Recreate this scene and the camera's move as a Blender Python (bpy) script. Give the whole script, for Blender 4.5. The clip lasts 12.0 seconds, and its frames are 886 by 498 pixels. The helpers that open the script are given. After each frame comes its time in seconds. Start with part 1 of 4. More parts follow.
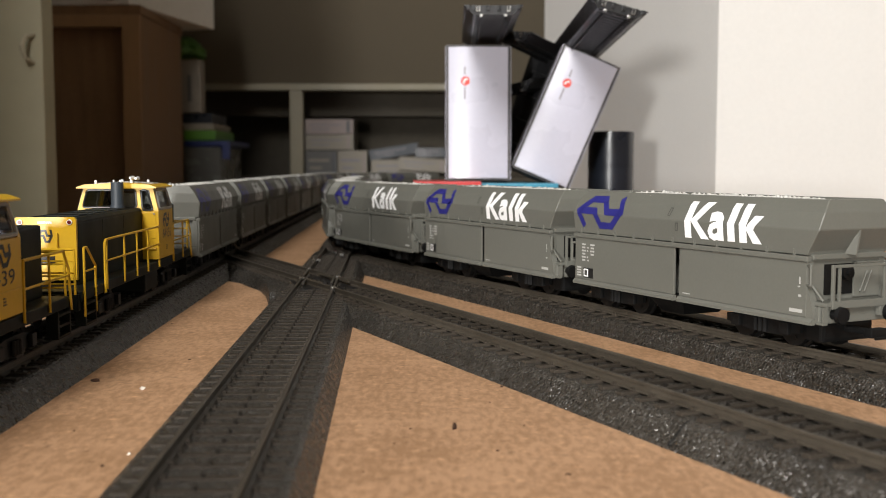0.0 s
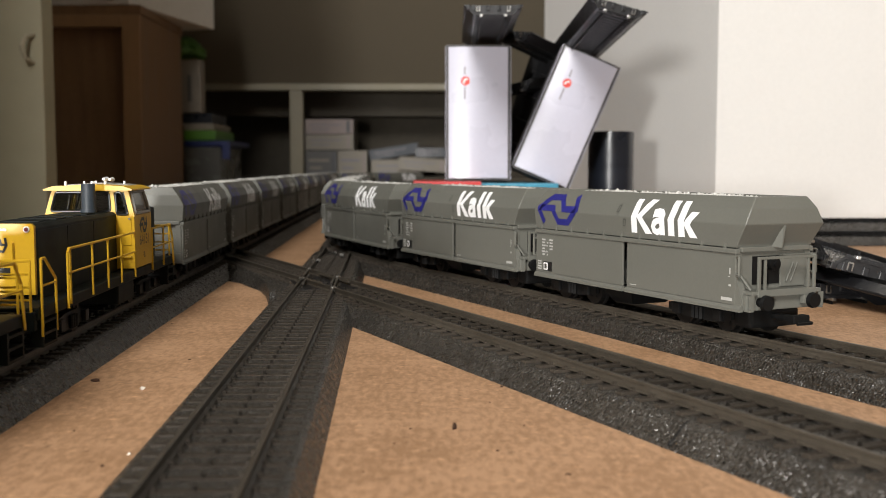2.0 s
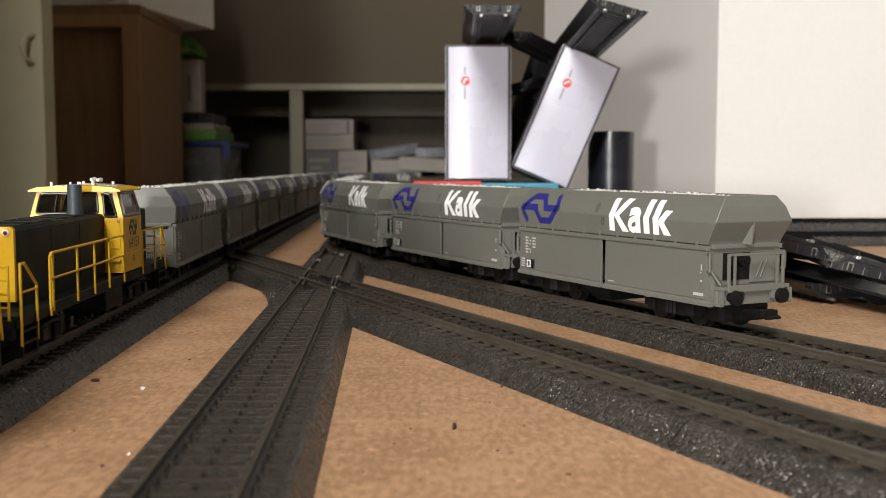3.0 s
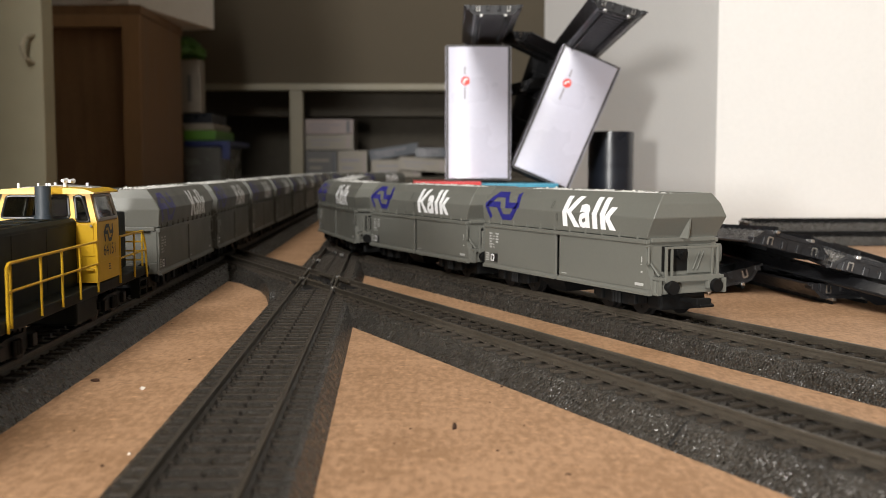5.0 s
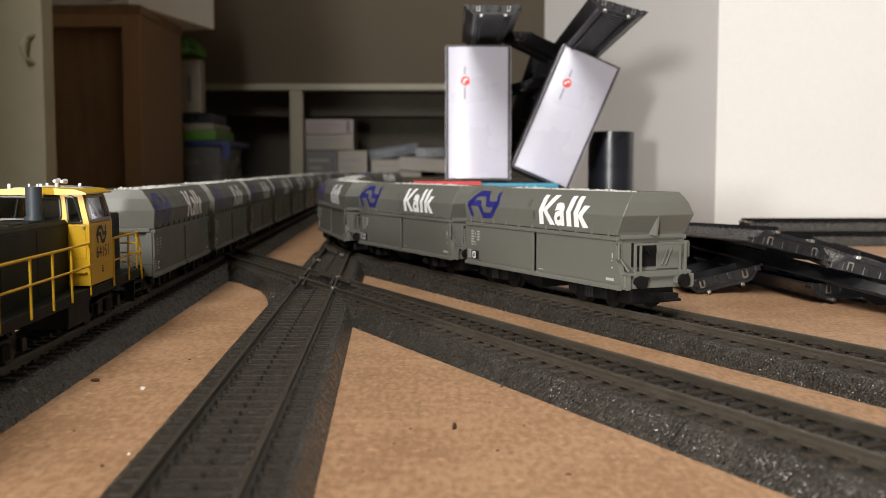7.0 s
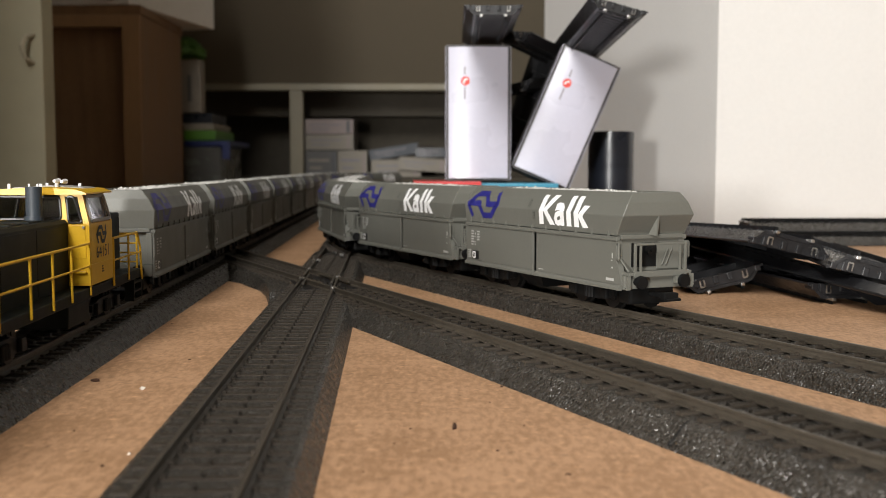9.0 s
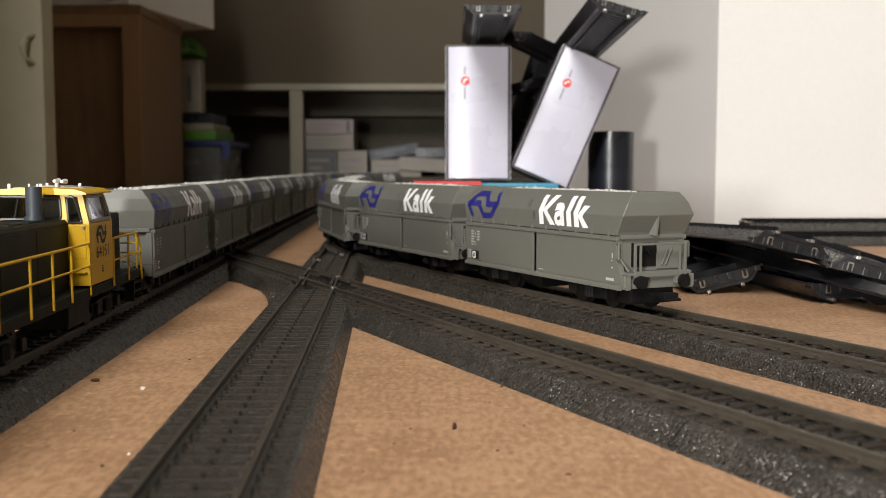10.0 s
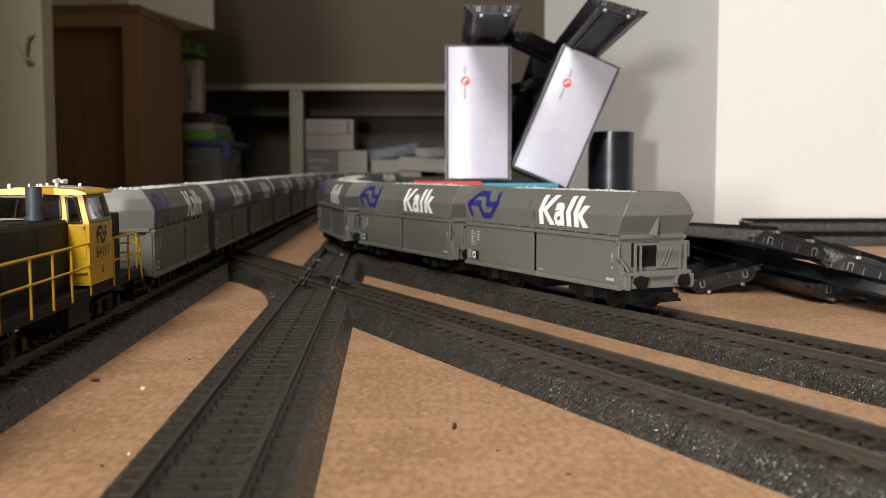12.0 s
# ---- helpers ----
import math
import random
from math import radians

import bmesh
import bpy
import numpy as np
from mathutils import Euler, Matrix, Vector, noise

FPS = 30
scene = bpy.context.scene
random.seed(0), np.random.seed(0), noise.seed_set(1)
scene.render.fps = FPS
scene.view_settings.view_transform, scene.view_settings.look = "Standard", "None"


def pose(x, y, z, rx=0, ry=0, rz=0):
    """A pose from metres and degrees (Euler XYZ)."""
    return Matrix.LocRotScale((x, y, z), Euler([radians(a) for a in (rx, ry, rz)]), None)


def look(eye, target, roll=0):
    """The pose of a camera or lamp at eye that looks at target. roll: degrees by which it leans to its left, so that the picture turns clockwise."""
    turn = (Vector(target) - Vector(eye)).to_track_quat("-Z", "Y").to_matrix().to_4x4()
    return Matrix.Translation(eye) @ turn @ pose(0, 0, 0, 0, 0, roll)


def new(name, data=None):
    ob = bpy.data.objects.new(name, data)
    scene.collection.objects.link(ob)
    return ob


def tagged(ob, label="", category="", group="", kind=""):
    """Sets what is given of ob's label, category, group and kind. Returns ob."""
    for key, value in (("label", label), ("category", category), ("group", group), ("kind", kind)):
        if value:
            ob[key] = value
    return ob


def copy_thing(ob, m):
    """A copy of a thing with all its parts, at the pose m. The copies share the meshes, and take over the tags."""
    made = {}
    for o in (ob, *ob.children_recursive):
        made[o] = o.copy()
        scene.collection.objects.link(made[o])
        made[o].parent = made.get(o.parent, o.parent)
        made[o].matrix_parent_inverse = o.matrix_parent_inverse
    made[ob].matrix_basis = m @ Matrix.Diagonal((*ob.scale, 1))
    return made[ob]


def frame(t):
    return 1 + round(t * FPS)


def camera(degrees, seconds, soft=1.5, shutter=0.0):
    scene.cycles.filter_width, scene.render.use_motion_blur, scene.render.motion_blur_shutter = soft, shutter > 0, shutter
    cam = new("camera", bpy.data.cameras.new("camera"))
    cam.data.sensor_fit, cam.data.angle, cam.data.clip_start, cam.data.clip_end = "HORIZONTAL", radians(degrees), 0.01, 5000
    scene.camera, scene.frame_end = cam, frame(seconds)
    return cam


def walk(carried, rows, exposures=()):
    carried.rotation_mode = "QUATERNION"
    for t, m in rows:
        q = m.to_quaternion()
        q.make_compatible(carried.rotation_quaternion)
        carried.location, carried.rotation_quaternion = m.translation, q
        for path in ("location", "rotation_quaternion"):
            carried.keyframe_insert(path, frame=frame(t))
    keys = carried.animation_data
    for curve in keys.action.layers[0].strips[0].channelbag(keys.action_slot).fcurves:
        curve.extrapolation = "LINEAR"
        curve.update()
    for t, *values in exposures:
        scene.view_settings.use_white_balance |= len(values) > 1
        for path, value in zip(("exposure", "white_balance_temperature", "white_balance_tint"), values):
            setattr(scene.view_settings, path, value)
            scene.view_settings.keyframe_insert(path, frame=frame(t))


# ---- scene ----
cam = camera(46.16, 12.0, soft=0.8)
VIEW = pose(0.0, 0.0, 0.0615, 90 - 4.506, 0, 0)
walk(cam, [(0.0, VIEW), (12.0, VIEW)], [(0.0, 0.0, 6500, 10), (3.2, 0.0, 6500, 10), (5.0, 0.08, 6500, 10), (6.5, 0.0, 6500, 10), (12.0, 0.0, 6500, 10)])
cam.data.dof.use_dof = True
cam.data.dof.focus_distance = 0.35
cam.data.dof.aperture_fstop = 27.0

# ---- light: daylight through the window behind the camera ----
world = bpy.data.worlds.new("sky")
scene.world = world
world.use_nodes = True
sky = world.node_tree.nodes.new("ShaderNodeTexSky")
sky.sky_type, sky.sun_disc = "NISHITA", False
sky.sun_elevation, sky.sun_rotation = radians(40), radians(150)
world.node_tree.links.new(sky.outputs[0], world.node_tree.nodes["Background"].inputs[0])
world.node_tree.nodes["Background"].inputs[1].default_value = 0.1
WINDOWS = (((-0.43, -1.44, 1.37), (0.1, 0.7, 0.2), 0.54, 0.74, 62.0), ((-0.58, -1.44, 0.12), (0.1, 0.9, 0.12), 0.10, 0.14, 32.0))
for place, aim, wide, high, power in WINDOWS:
    lamp = bpy.data.lights.new("window_daylight", "AREA")
    lamp.shape, lamp.size, lamp.size_y = "RECTANGLE", wide, high
    lamp.energy, lamp.color = power, (1.0, 0.978, 0.945)
    new("window_daylight", lamp).matrix_world = look(place, aim)

# ---- materials ----
MATS = {}


def mat(name, color, rough=0.5, metal=0.0, scale=60.0, vary=0.25, fine=0.0, bump=0.0, spec=0.5, stretch=(1, 1, 1), per_object=0.0, coat=0.0):
    """A surface with two scales of variation in colour and roughness, and fine relief."""
    if name in MATS:
        return MATS[name]
    m = bpy.data.materials.new(name)
    m.use_nodes = True
    nt = m.node_tree
    b = nt.nodes["Principled BSDF"]
    b.inputs["Roughness"].default_value, b.inputs["Metallic"].default_value = rough, metal
    b.inputs["Specular IOR Level"].default_value = spec
    b.inputs["Coat Weight"].default_value = coat
    co = nt.nodes.new("ShaderNodeTexCoord")
    mp = nt.nodes.new("ShaderNodeMapping")
    mp.inputs["Scale"].default_value = stretch
    nt.links.new(co.outputs["Object"], mp.inputs[0])
    n1, n2 = nt.nodes.new("ShaderNodeTexNoise"), nt.nodes.new("ShaderNodeTexNoise")
    n1.inputs["Scale"].default_value, n1.inputs["Detail"].default_value = scale, 5.0
    n2.inputs["Scale"].default_value, n2.inputs["Detail"].default_value = fine or scale * 9, 3.0
    for n in (n1, n2):
        nt.links.new(mp.outputs[0], n.inputs["Vector"])
    add = nt.nodes.new("ShaderNodeMath")
    add.operation = "ADD"
    nt.links.new(n1.outputs[0], add.inputs[0])
    nt.links.new(n2.outputs[0], add.inputs[1])
    src = add.outputs[0]
    if per_object:
        oi = nt.nodes.new("ShaderNodeObjectInfo")
        ma = nt.nodes.new("ShaderNodeMath")
        ma.operation, ma.inputs[1].default_value = "MULTIPLY_ADD", per_object
        nt.links.new(oi.outputs["Random"], ma.inputs[0])
        nt.links.new(src, ma.inputs[2])
        src = ma.outputs[0]
    ramp = nt.nodes.new("ShaderNodeMapRange")
    ramp.inputs["From Min"].default_value, ramp.inputs["From Max"].default_value = 0.6, 1.4 + per_object
    ramp.inputs["To Min"].default_value, ramp.inputs["To Max"].default_value = 1 - vary, 1 + vary
    nt.links.new(src, ramp.inputs[0])
    mul = nt.nodes.new("ShaderNodeVectorMath")
    mul.operation = "SCALE"
    mul.inputs[0].default_value = color[:3]
    nt.links.new(ramp.outputs[0], mul.inputs["Scale"])
    nt.links.new(mul.outputs[0], b.inputs["Base Color"])
    rr = nt.nodes.new("ShaderNodeMapRange")
    rr.inputs["From Min"].default_value, rr.inputs["From Max"].default_value = 0.3, 0.7
    rr.inputs["To Min"].default_value, rr.inputs["To Max"].default_value = max(0.02, rough - 0.08), min(1, rough + 0.08)
    nt.links.new(n1.outputs[0], rr.inputs[0])
    nt.links.new(rr.outputs[0], b.inputs["Roughness"])
    if bump:
        bp = nt.nodes.new("ShaderNodeBump")
        bp.inputs["Strength"].default_value, bp.inputs["Distance"].default_value = bump, 0.0005
        nt.links.new(n2.outputs[0], bp.inputs["Height"])
        nt.links.new(bp.outputs[0], b.inputs["Normal"])
    MATS[name] = m
    return m


def glass_mat(name, color, rough=0.02):
    m = bpy.data.materials.new(name)
    m.use_nodes = True
    b = m.node_tree.nodes["Principled BSDF"]
    b.inputs["Base Color"].default_value = (*color, 1)
    b.inputs["Transmission Weight"].default_value, b.inputs["Roughness"].default_value, b.inputs["IOR"].default_value = 1.0, rough, 1.1
    MATS[name] = m
    return m


def foam_mat():
    """Dark moulded foam ballast: coarse shiny grains of about a millimetre."""
    m = bpy.data.materials.new("foam_ballast")
    m.use_nodes = True
    nt = m.node_tree
    b = nt.nodes["Principled BSDF"]
    co = nt.nodes.new("ShaderNodeTexCoord")
    v, n = nt.nodes.new("ShaderNodeTexVoronoi"), nt.nodes.new("ShaderNodeTexNoise")
    v.inputs["Scale"].default_value, n.inputs["Scale"].default_value = 1250.0, 60.0
    nt.links.new(co.outputs["Object"], v.inputs["Vector"])
    nt.links.new(co.outputs["Object"], n.inputs["Vector"])
    mr = nt.nodes.new("ShaderNodeMapRange")
    mr.inputs["To Min"].default_value, mr.inputs["To Max"].default_value = 0.6, 1.5
    nt.links.new(n.outputs[0], mr.inputs[0])
    sc = nt.nodes.new("ShaderNodeVectorMath")
    sc.operation = "SCALE"
    sc.inputs[0].default_value = FOAM
    nt.links.new(mr.outputs[0], sc.inputs["Scale"])
    nt.links.new(sc.outputs[0], b.inputs["Base Color"])
    b.inputs["Specular IOR Level"].default_value = 0.75
    # a few polished grains among dull ones
    pick = nt.nodes.new("ShaderNodeSeparateColor")
    gloss = nt.nodes.new("ShaderNodeMapRange")
    gloss.inputs["From Min"].default_value, gloss.inputs["From Max"].default_value = 0.55, 0.75
    gloss.inputs["To Min"].default_value, gloss.inputs["To Max"].default_value = 0.42, 0.14
    nt.links.new(v.outputs["Color"], pick.inputs[0])
    nt.links.new(pick.outputs[0], gloss.inputs[0])
    nt.links.new(gloss.outputs[0], b.inputs["Roughness"])
    # every grain faces its own way
    geo = nt.nodes.new("ShaderNodeNewGeometry")
    sub, tilt, join, unit = [nt.nodes.new("ShaderNodeVectorMath") for _ in range(4)]
    sub.operation, sub.inputs[1].default_value = "SUBTRACT", (0.5, 0.5, 0.5)
    tilt.operation, tilt.inputs["Scale"].default_value = "SCALE", 0.75
    join.operation, unit.operation = "ADD", "NORMALIZE"
    nt.links.new(v.outputs["Color"], sub.inputs[0])
    nt.links.new(sub.outputs[0], tilt.inputs[0])
    nt.links.new(geo.outputs["Normal"], join.inputs[0])
    nt.links.new(tilt.outputs[0], join.inputs[1])
    nt.links.new(join.outputs[0], unit.inputs[0])
    bp = nt.nodes.new("ShaderNodeBump")
    bp.inputs["Strength"].default_value, bp.inputs["Distance"].default_value, bp.invert = 0.85, 0.0006, True
    nt.links.new(v.outputs["Distance"], bp.inputs["Height"])
    nt.links.new(unit.outputs[0], bp.inputs["Normal"])
    nt.links.new(bp.outputs[0], b.inputs["Normal"])
    MATS["foam"] = m
    return m


def board_mat():
    """Brown hardboard: pressed fibres, flecks and faint stains."""
    m = bpy.data.materials.new("hardboard")
    m.use_nodes = True
    nt = m.node_tree
    b = nt.nodes["Principled BSDF"]
    b.inputs["Roughness"].default_value, b.inputs["Specular IOR Level"].default_value = 0.62, 0.35
    co = nt.nodes.new("ShaderNodeTexCoord")
    ns = []
    for s, d in ((38.0, 8.0), (420.0, 6.0), (1700.0, 2.0)):
        n = nt.nodes.new("ShaderNodeTexNoise")
        n.inputs["Scale"].default_value, n.inputs["Detail"].default_value = s, d
        nt.links.new(co.outputs["Object"], n.inputs["Vector"])
        ns.append(n)
    mp = nt.nodes.new("ShaderNodeMapping")
    mp.inputs["Scale"].default_value = (1.4, 0.55, 1)
    nt.links.new(co.outputs["Object"], mp.inputs[0])
    nt.links.new(mp.outputs[0], ns[1].inputs["Vector"])
    ramp = nt.nodes.new("ShaderNodeValToRGB")
    e = ramp.color_ramp.elements
    e[0].position, e[0].color = 0.42, (*BOARD_DARK, 1)
    e[1].position, e[1].color = 0.57, (*BOARD_LIGHT, 1)
    add = nt.nodes.new("ShaderNodeMath")
    add.operation, add.inputs[1].default_value = "MULTIPLY_ADD", 0.65
    half = nt.nodes.new("ShaderNodeMath")
    half.operation, half.inputs[1].default_value = "MULTIPLY", 0.35
    nt.links.new(ns[0].outputs[0], half.inputs[0])
    nt.links.new(ns[1].outputs[0], add.inputs[0])
    nt.links.new(half.outputs[0], add.inputs[2])
    grain = nt.nodes.new("ShaderNodeMath")
    grain.operation, grain.inputs[1].default_value = "MULTIPLY_ADD", 0.35
    nt.links.new(ns[2].outputs[0], grain.inputs[0])
    nt.links.new(add.outputs[0], grain.inputs[2])
    less = nt.nodes.new("ShaderNodeMath")
    less.operation, less.inputs[1].default_value = "SUBTRACT", 0.175
    nt.links.new(grain.outputs[0], less.inputs[0])
    nt.links.new(less.outputs[0], ramp.inputs[0])
    # long fibres lying two ways: some pale, some dark
    shade = None
    for turn, seed, low, high, to in ((0.5, 3.0, 0.63, 0.70, 1.22), (-0.7, 11.0, 0.64, 0.72, 0.70), (1.9, 23.0, 0.65, 0.71, 1.22)):
        lay_way, fib, fade = nt.nodes.new("ShaderNodeMapping"), nt.nodes.new("ShaderNodeTexNoise"), nt.nodes.new("ShaderNodeMapRange")
        lay_way.inputs["Location"].default_value = (seed, seed, 0)
        lay_way.inputs["Rotation"].default_value = (0, 0, turn)
        lay_way.inputs["Scale"].default_value = (230, 420, 300)
        fib.inputs["Scale"].default_value, fib.inputs["Detail"].default_value = 1.0, 1.5
        fade.inputs["From Min"].default_value, fade.inputs["From Max"].default_value = low, high
        fade.inputs["To Min"].default_value, fade.inputs["To Max"].default_value = 1.0, to
        nt.links.new(co.outputs["Object"], lay_way.inputs[0])
        nt.links.new(lay_way.outputs[0], fib.inputs["Vector"])
        nt.links.new(fib.outputs[0], fade.inputs[0])
        if shade is None:
            shade = fade.outputs[0]
        else:
            both = nt.nodes.new("ShaderNodeMath")
            both.operation = "MULTIPLY"
            nt.links.new(shade, both.inputs[0])
            nt.links.new(fade.outputs[0], both.inputs[1])
            shade = both.outputs[0]
    tone = nt.nodes.new("ShaderNodeVectorMath")
    tone.operation = "SCALE"
    nt.links.new(ramp.outputs[0], tone.inputs[0])
    nt.links.new(shade, tone.inputs["Scale"])
    nt.links.new(tone.outputs[0], b.inputs["Base Color"])
    bp = nt.nodes.new("ShaderNodeBump")
    bp.inputs["Strength"].default_value, bp.inputs["Distance"].default_value = 0.35, 0.0004
    nt.links.new(ns[2].outputs[0], bp.inputs["Height"])
    nt.links.new(bp.outputs[0], b.inputs["Normal"])
    MATS["board"] = m
    return m


FOAM = (0.034, 0.030, 0.025)
BOARD_DARK, BOARD_LIGHT = (0.345, 0.196, 0.102), (0.490, 0.292, 0.166)
foam_mat()
board_mat()
glass_mat("cab_glass", (0.75, 0.8, 0.8))
mat("wall_paint", (0.70, 0.69, 0.665), 0.8, scale=6, vary=0.03, fine=300, bump=0.15)
# beige for unseen walls, darker than paint to hold down bounced light
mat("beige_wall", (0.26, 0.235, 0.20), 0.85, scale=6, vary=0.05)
# attic slope: its shade is put into this darker grey
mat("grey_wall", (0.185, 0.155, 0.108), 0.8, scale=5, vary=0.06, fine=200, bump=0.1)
# wall tone darkened in the colour to stand in for shade
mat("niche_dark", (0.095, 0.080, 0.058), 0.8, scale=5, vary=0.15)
mat("white_wood", (0.33, 0.295, 0.21), 0.5, scale=20, vary=0.06)
mat("floor_wood", (0.22, 0.15, 0.09), 0.5, scale=8, vary=0.25, stretch=(1, 8, 1))
mat("stile_wood", (0.34, 0.20, 0.10), 0.45, scale=12, vary=0.15, stretch=(6, 6, 0.6), fine=160, bump=0.1)
mat("drawer_white", (0.80, 0.77, 0.70), 0.5, scale=8, vary=0.06)
mat("leaf_green", (0.06, 0.16, 0.02), 0.5, scale=30, vary=0.3)
mat("brown_wood", (0.235, 0.132, 0.064), 0.5, scale=12, vary=0.25, stretch=(6, 6, 0.6), fine=160, bump=0.1)
mat("door_paint", (0.33, 0.30, 0.20), 0.6, scale=6, vary=0.04)
mat("rail_brown", (0.052, 0.043, 0.032), 0.5, 0.1, scale=90, vary=0.3, bump=0.1)
mat("sleeper_brown", (0.040, 0.032, 0.024), 0.65, spec=0.25, scale=500, vary=0.3, bump=0.4, per_object=0.4)
mat("stud_brown", (0.016, 0.013, 0.010), 0.6, spec=0.2, scale=300, vary=0.3)
mat("track_plastic", (0.010, 0.010, 0.011), 0.36, spec=0.4, scale=300, vary=0.3, bump=0.04)
mat("steel", (0.55, 0.54, 0.52), 0.3, 1.0, scale=300, vary=0.2)
mat("wagon_grey", (0.117, 0.117, 0.101), 0.48, spec=0.35, scale=45, vary=0.05, fine=900, bump=0.05)
mat("wagon_shadow_grey", (0.13, 0.13, 0.115), 0.45, scale=45, vary=0.06, fine=900)
mat("print_blue", (0.022, 0.022, 0.16), 0.4, scale=200, vary=0.1)
mat("print_white", (0.80, 0.80, 0.80), 0.4, scale=200, vary=0.05)
mat("print_faint", (0.40, 0.40, 0.38), 0.5, scale=200, vary=0.1)
mat("lens_red", (0.12, 0.012, 0.01), 0.3, scale=200, vary=0.1)
mat("mark_dark", (0.055, 0.055, 0.048), 0.5, scale=200, vary=0.1)
mat("print_black", (0.012, 0.012, 0.012), 0.4, scale=200, vary=0.1)
mat("lime", (0.50, 0.49, 0.46), 0.9, scale=300, vary=0.2, fine=1500, bump=0.8)
mat("black_metal", (0.005, 0.005, 0.005), 0.55, spec=0.2, scale=200, vary=0.3)
mat("wheel_steel", (0.007, 0.0065, 0.006), 0.5, 0.1, spec=0.2, scale=200, vary=0.3)
mat("loco_yellow", (0.58, 0.345, 0.014), 0.38, scale=50, vary=0.05, fine=900, bump=0.03)
mat("loco_dark", (0.008, 0.010, 0.009), 0.5, spec=0.09, scale=60, vary=0.2, fine=900)
mat("loco_blue_grey", (0.022, 0.030, 0.038), 0.55, scale=60, vary=0.15)
mat("roof_grey", (0.25, 0.24, 0.22), 0.5, scale=80, vary=0.15)
mat("card_white", (0.50, 0.50, 0.59), 0.28, scale=10, vary=0.03, fine=300)
mat("card_edge", (0.05, 0.045, 0.045), 0.5, scale=20, vary=0.2)
mat("print_red", (0.62, 0.06, 0.05), 0.4, scale=100, vary=0.1)
mat("print_grey", (0.25, 0.23, 0.25), 0.5, scale=100, vary=0.1)
mat("book_red", (0.60, 0.05, 0.05), 0.4, scale=30, vary=0.15)
mat("book_blue", (0.03, 0.25, 0.38), 0.4, scale=30, vary=0.35)
mat("book_white", (0.31, 0.275, 0.22), 0.5, scale=30, vary=0.1)
mat("book_pink", (0.34, 0.27, 0.25), 0.5, scale=30, vary=0.15)
mat("book_grey", (0.13, 0.125, 0.12), 0.5, scale=30, vary=0.15)
mat("book_slate", (0.075, 0.085, 0.10), 0.5, scale=30, vary=0.15)
mat("jar_black", (0.014, 0.018, 0.027), 0.32, scale=30, vary=0.2)
mat("green_plastic", (0.09, 0.25, 0.02), 0.4, scale=30, vary=0.1)
mat("blue_plastic", (0.012, 0.024, 0.12), 0.4, scale=30, vary=0.1)
mat("clear_plastic", (0.13, 0.13, 0.12), 0.25, scale=30, vary=0.1)
mat("crumb_brown", (0.06, 0.025, 0.012), 0.8, scale=900, vary=0.3)
mat("crumb_white", (0.75, 0.70, 0.62), 0.8, scale=900, vary=0.1)


# ---- building helpers ----
def finish(bm, name, material, parent=None, smooth=False, label=""):
    bmesh.ops.recalc_face_normals(bm, faces=bm.faces)
    me = bpy.data.meshes.new(name)
    bm.to_mesh(me)
    bm.free()
    if smooth:
        me.shade_smooth()
        me.set_sharp_from_angle(angle=radians(40))
    for m in material if isinstance(material, (list, tuple)) else [material]:
        me.materials.append(MATS[m])
    ob = new(name, me)
    if parent:
        ob.parent = parent
    if label:
        tagged(ob, label)
    return ob


def part(name, bm, material, parent, label="", smooth=False):
    return finish(bm, name, material, parent, smooth, label)


def box(x0, x1, y0, y1, z0, z1, bevel=0.0, bm=None, m=None, mi=0):
    own = bmesh.new()
    bmesh.ops.create_cube(own, size=1)
    for v in own.verts:
        v.co = Vector(((x0 + x1) / 2 + v.co.x * (x1 - x0), (y0 + y1) / 2 + v.co.y * (y1 - y0), (z0 + z1) / 2 + v.co.z * (z1 - z0)))
    if bevel:
        bmesh.ops.bevel(own, geom=own.edges[:], offset=bevel, segments=2, profile=0.6, affect="EDGES")
    if m is not None:
        own.transform(m)
    return merge(bm, own, mi)


def merge(bm, own, mi=0):
    for f in own.faces:
        f.material_index = mi
    if bm is None:
        return own
    tmp = bpy.data.meshes.new("tmp")
    own.to_mesh(tmp)
    own.free()
    bm.from_mesh(tmp)
    bpy.data.meshes.remove(tmp)
    return bm


def tube(a, b, r, bm=None, n=8, r2=None, mi=0):
    own = bmesh.new()
    a, b = Vector(a), Vector(b)
    d = b - a
    bmesh.ops.create_cone(own, cap_ends=True, segments=n, radius1=r, radius2=r if r2 is None else r2, depth=d.length)
    own.transform(Matrix.Translation((a + b) / 2) @ d.to_track_quat("Z", "Y").to_matrix().to_4x4())
    return merge(bm, own, mi)


def wire(points, r, bm=None, n=6):
    bm = bm or bmesh.new()
    for a, b in zip(points, points[1:]):
        tube(a, b, r, bm, n)
    return bm


def loft(rings, bm=None, cap=True, mi=0):
    own = bmesh.new()
    rs = [[own.verts.new(p) for p in ring] for ring in rings]
    for a, b in zip(rs, rs[1:]):
        for i in range(len(a)):
            own.faces.new((a[i], a[(i + 1) % len(a)], b[(i + 1) % len(b)], b[i]))
    if cap:
        own.faces.new(rs[0][::-1])
        own.faces.new(rs[-1])
    return merge(bm, own, mi)


def rect_ring(l, w, z, x=0.0, y=0.0):
    return [(x - l, y - w, z), (x + l, y - w, z), (x + l, y + w, z), (x - l, y + w, z)]


def prism(poly, y0, y1, bm=None, mi=0):
    """A polygon in x, z drawn out along y."""
    return loft([[(x, y0, z) for x, z in poly], [(x, y1, z) for x, z in poly]], bm, True, mi)


MM = 0.001
RAIL = 0.009

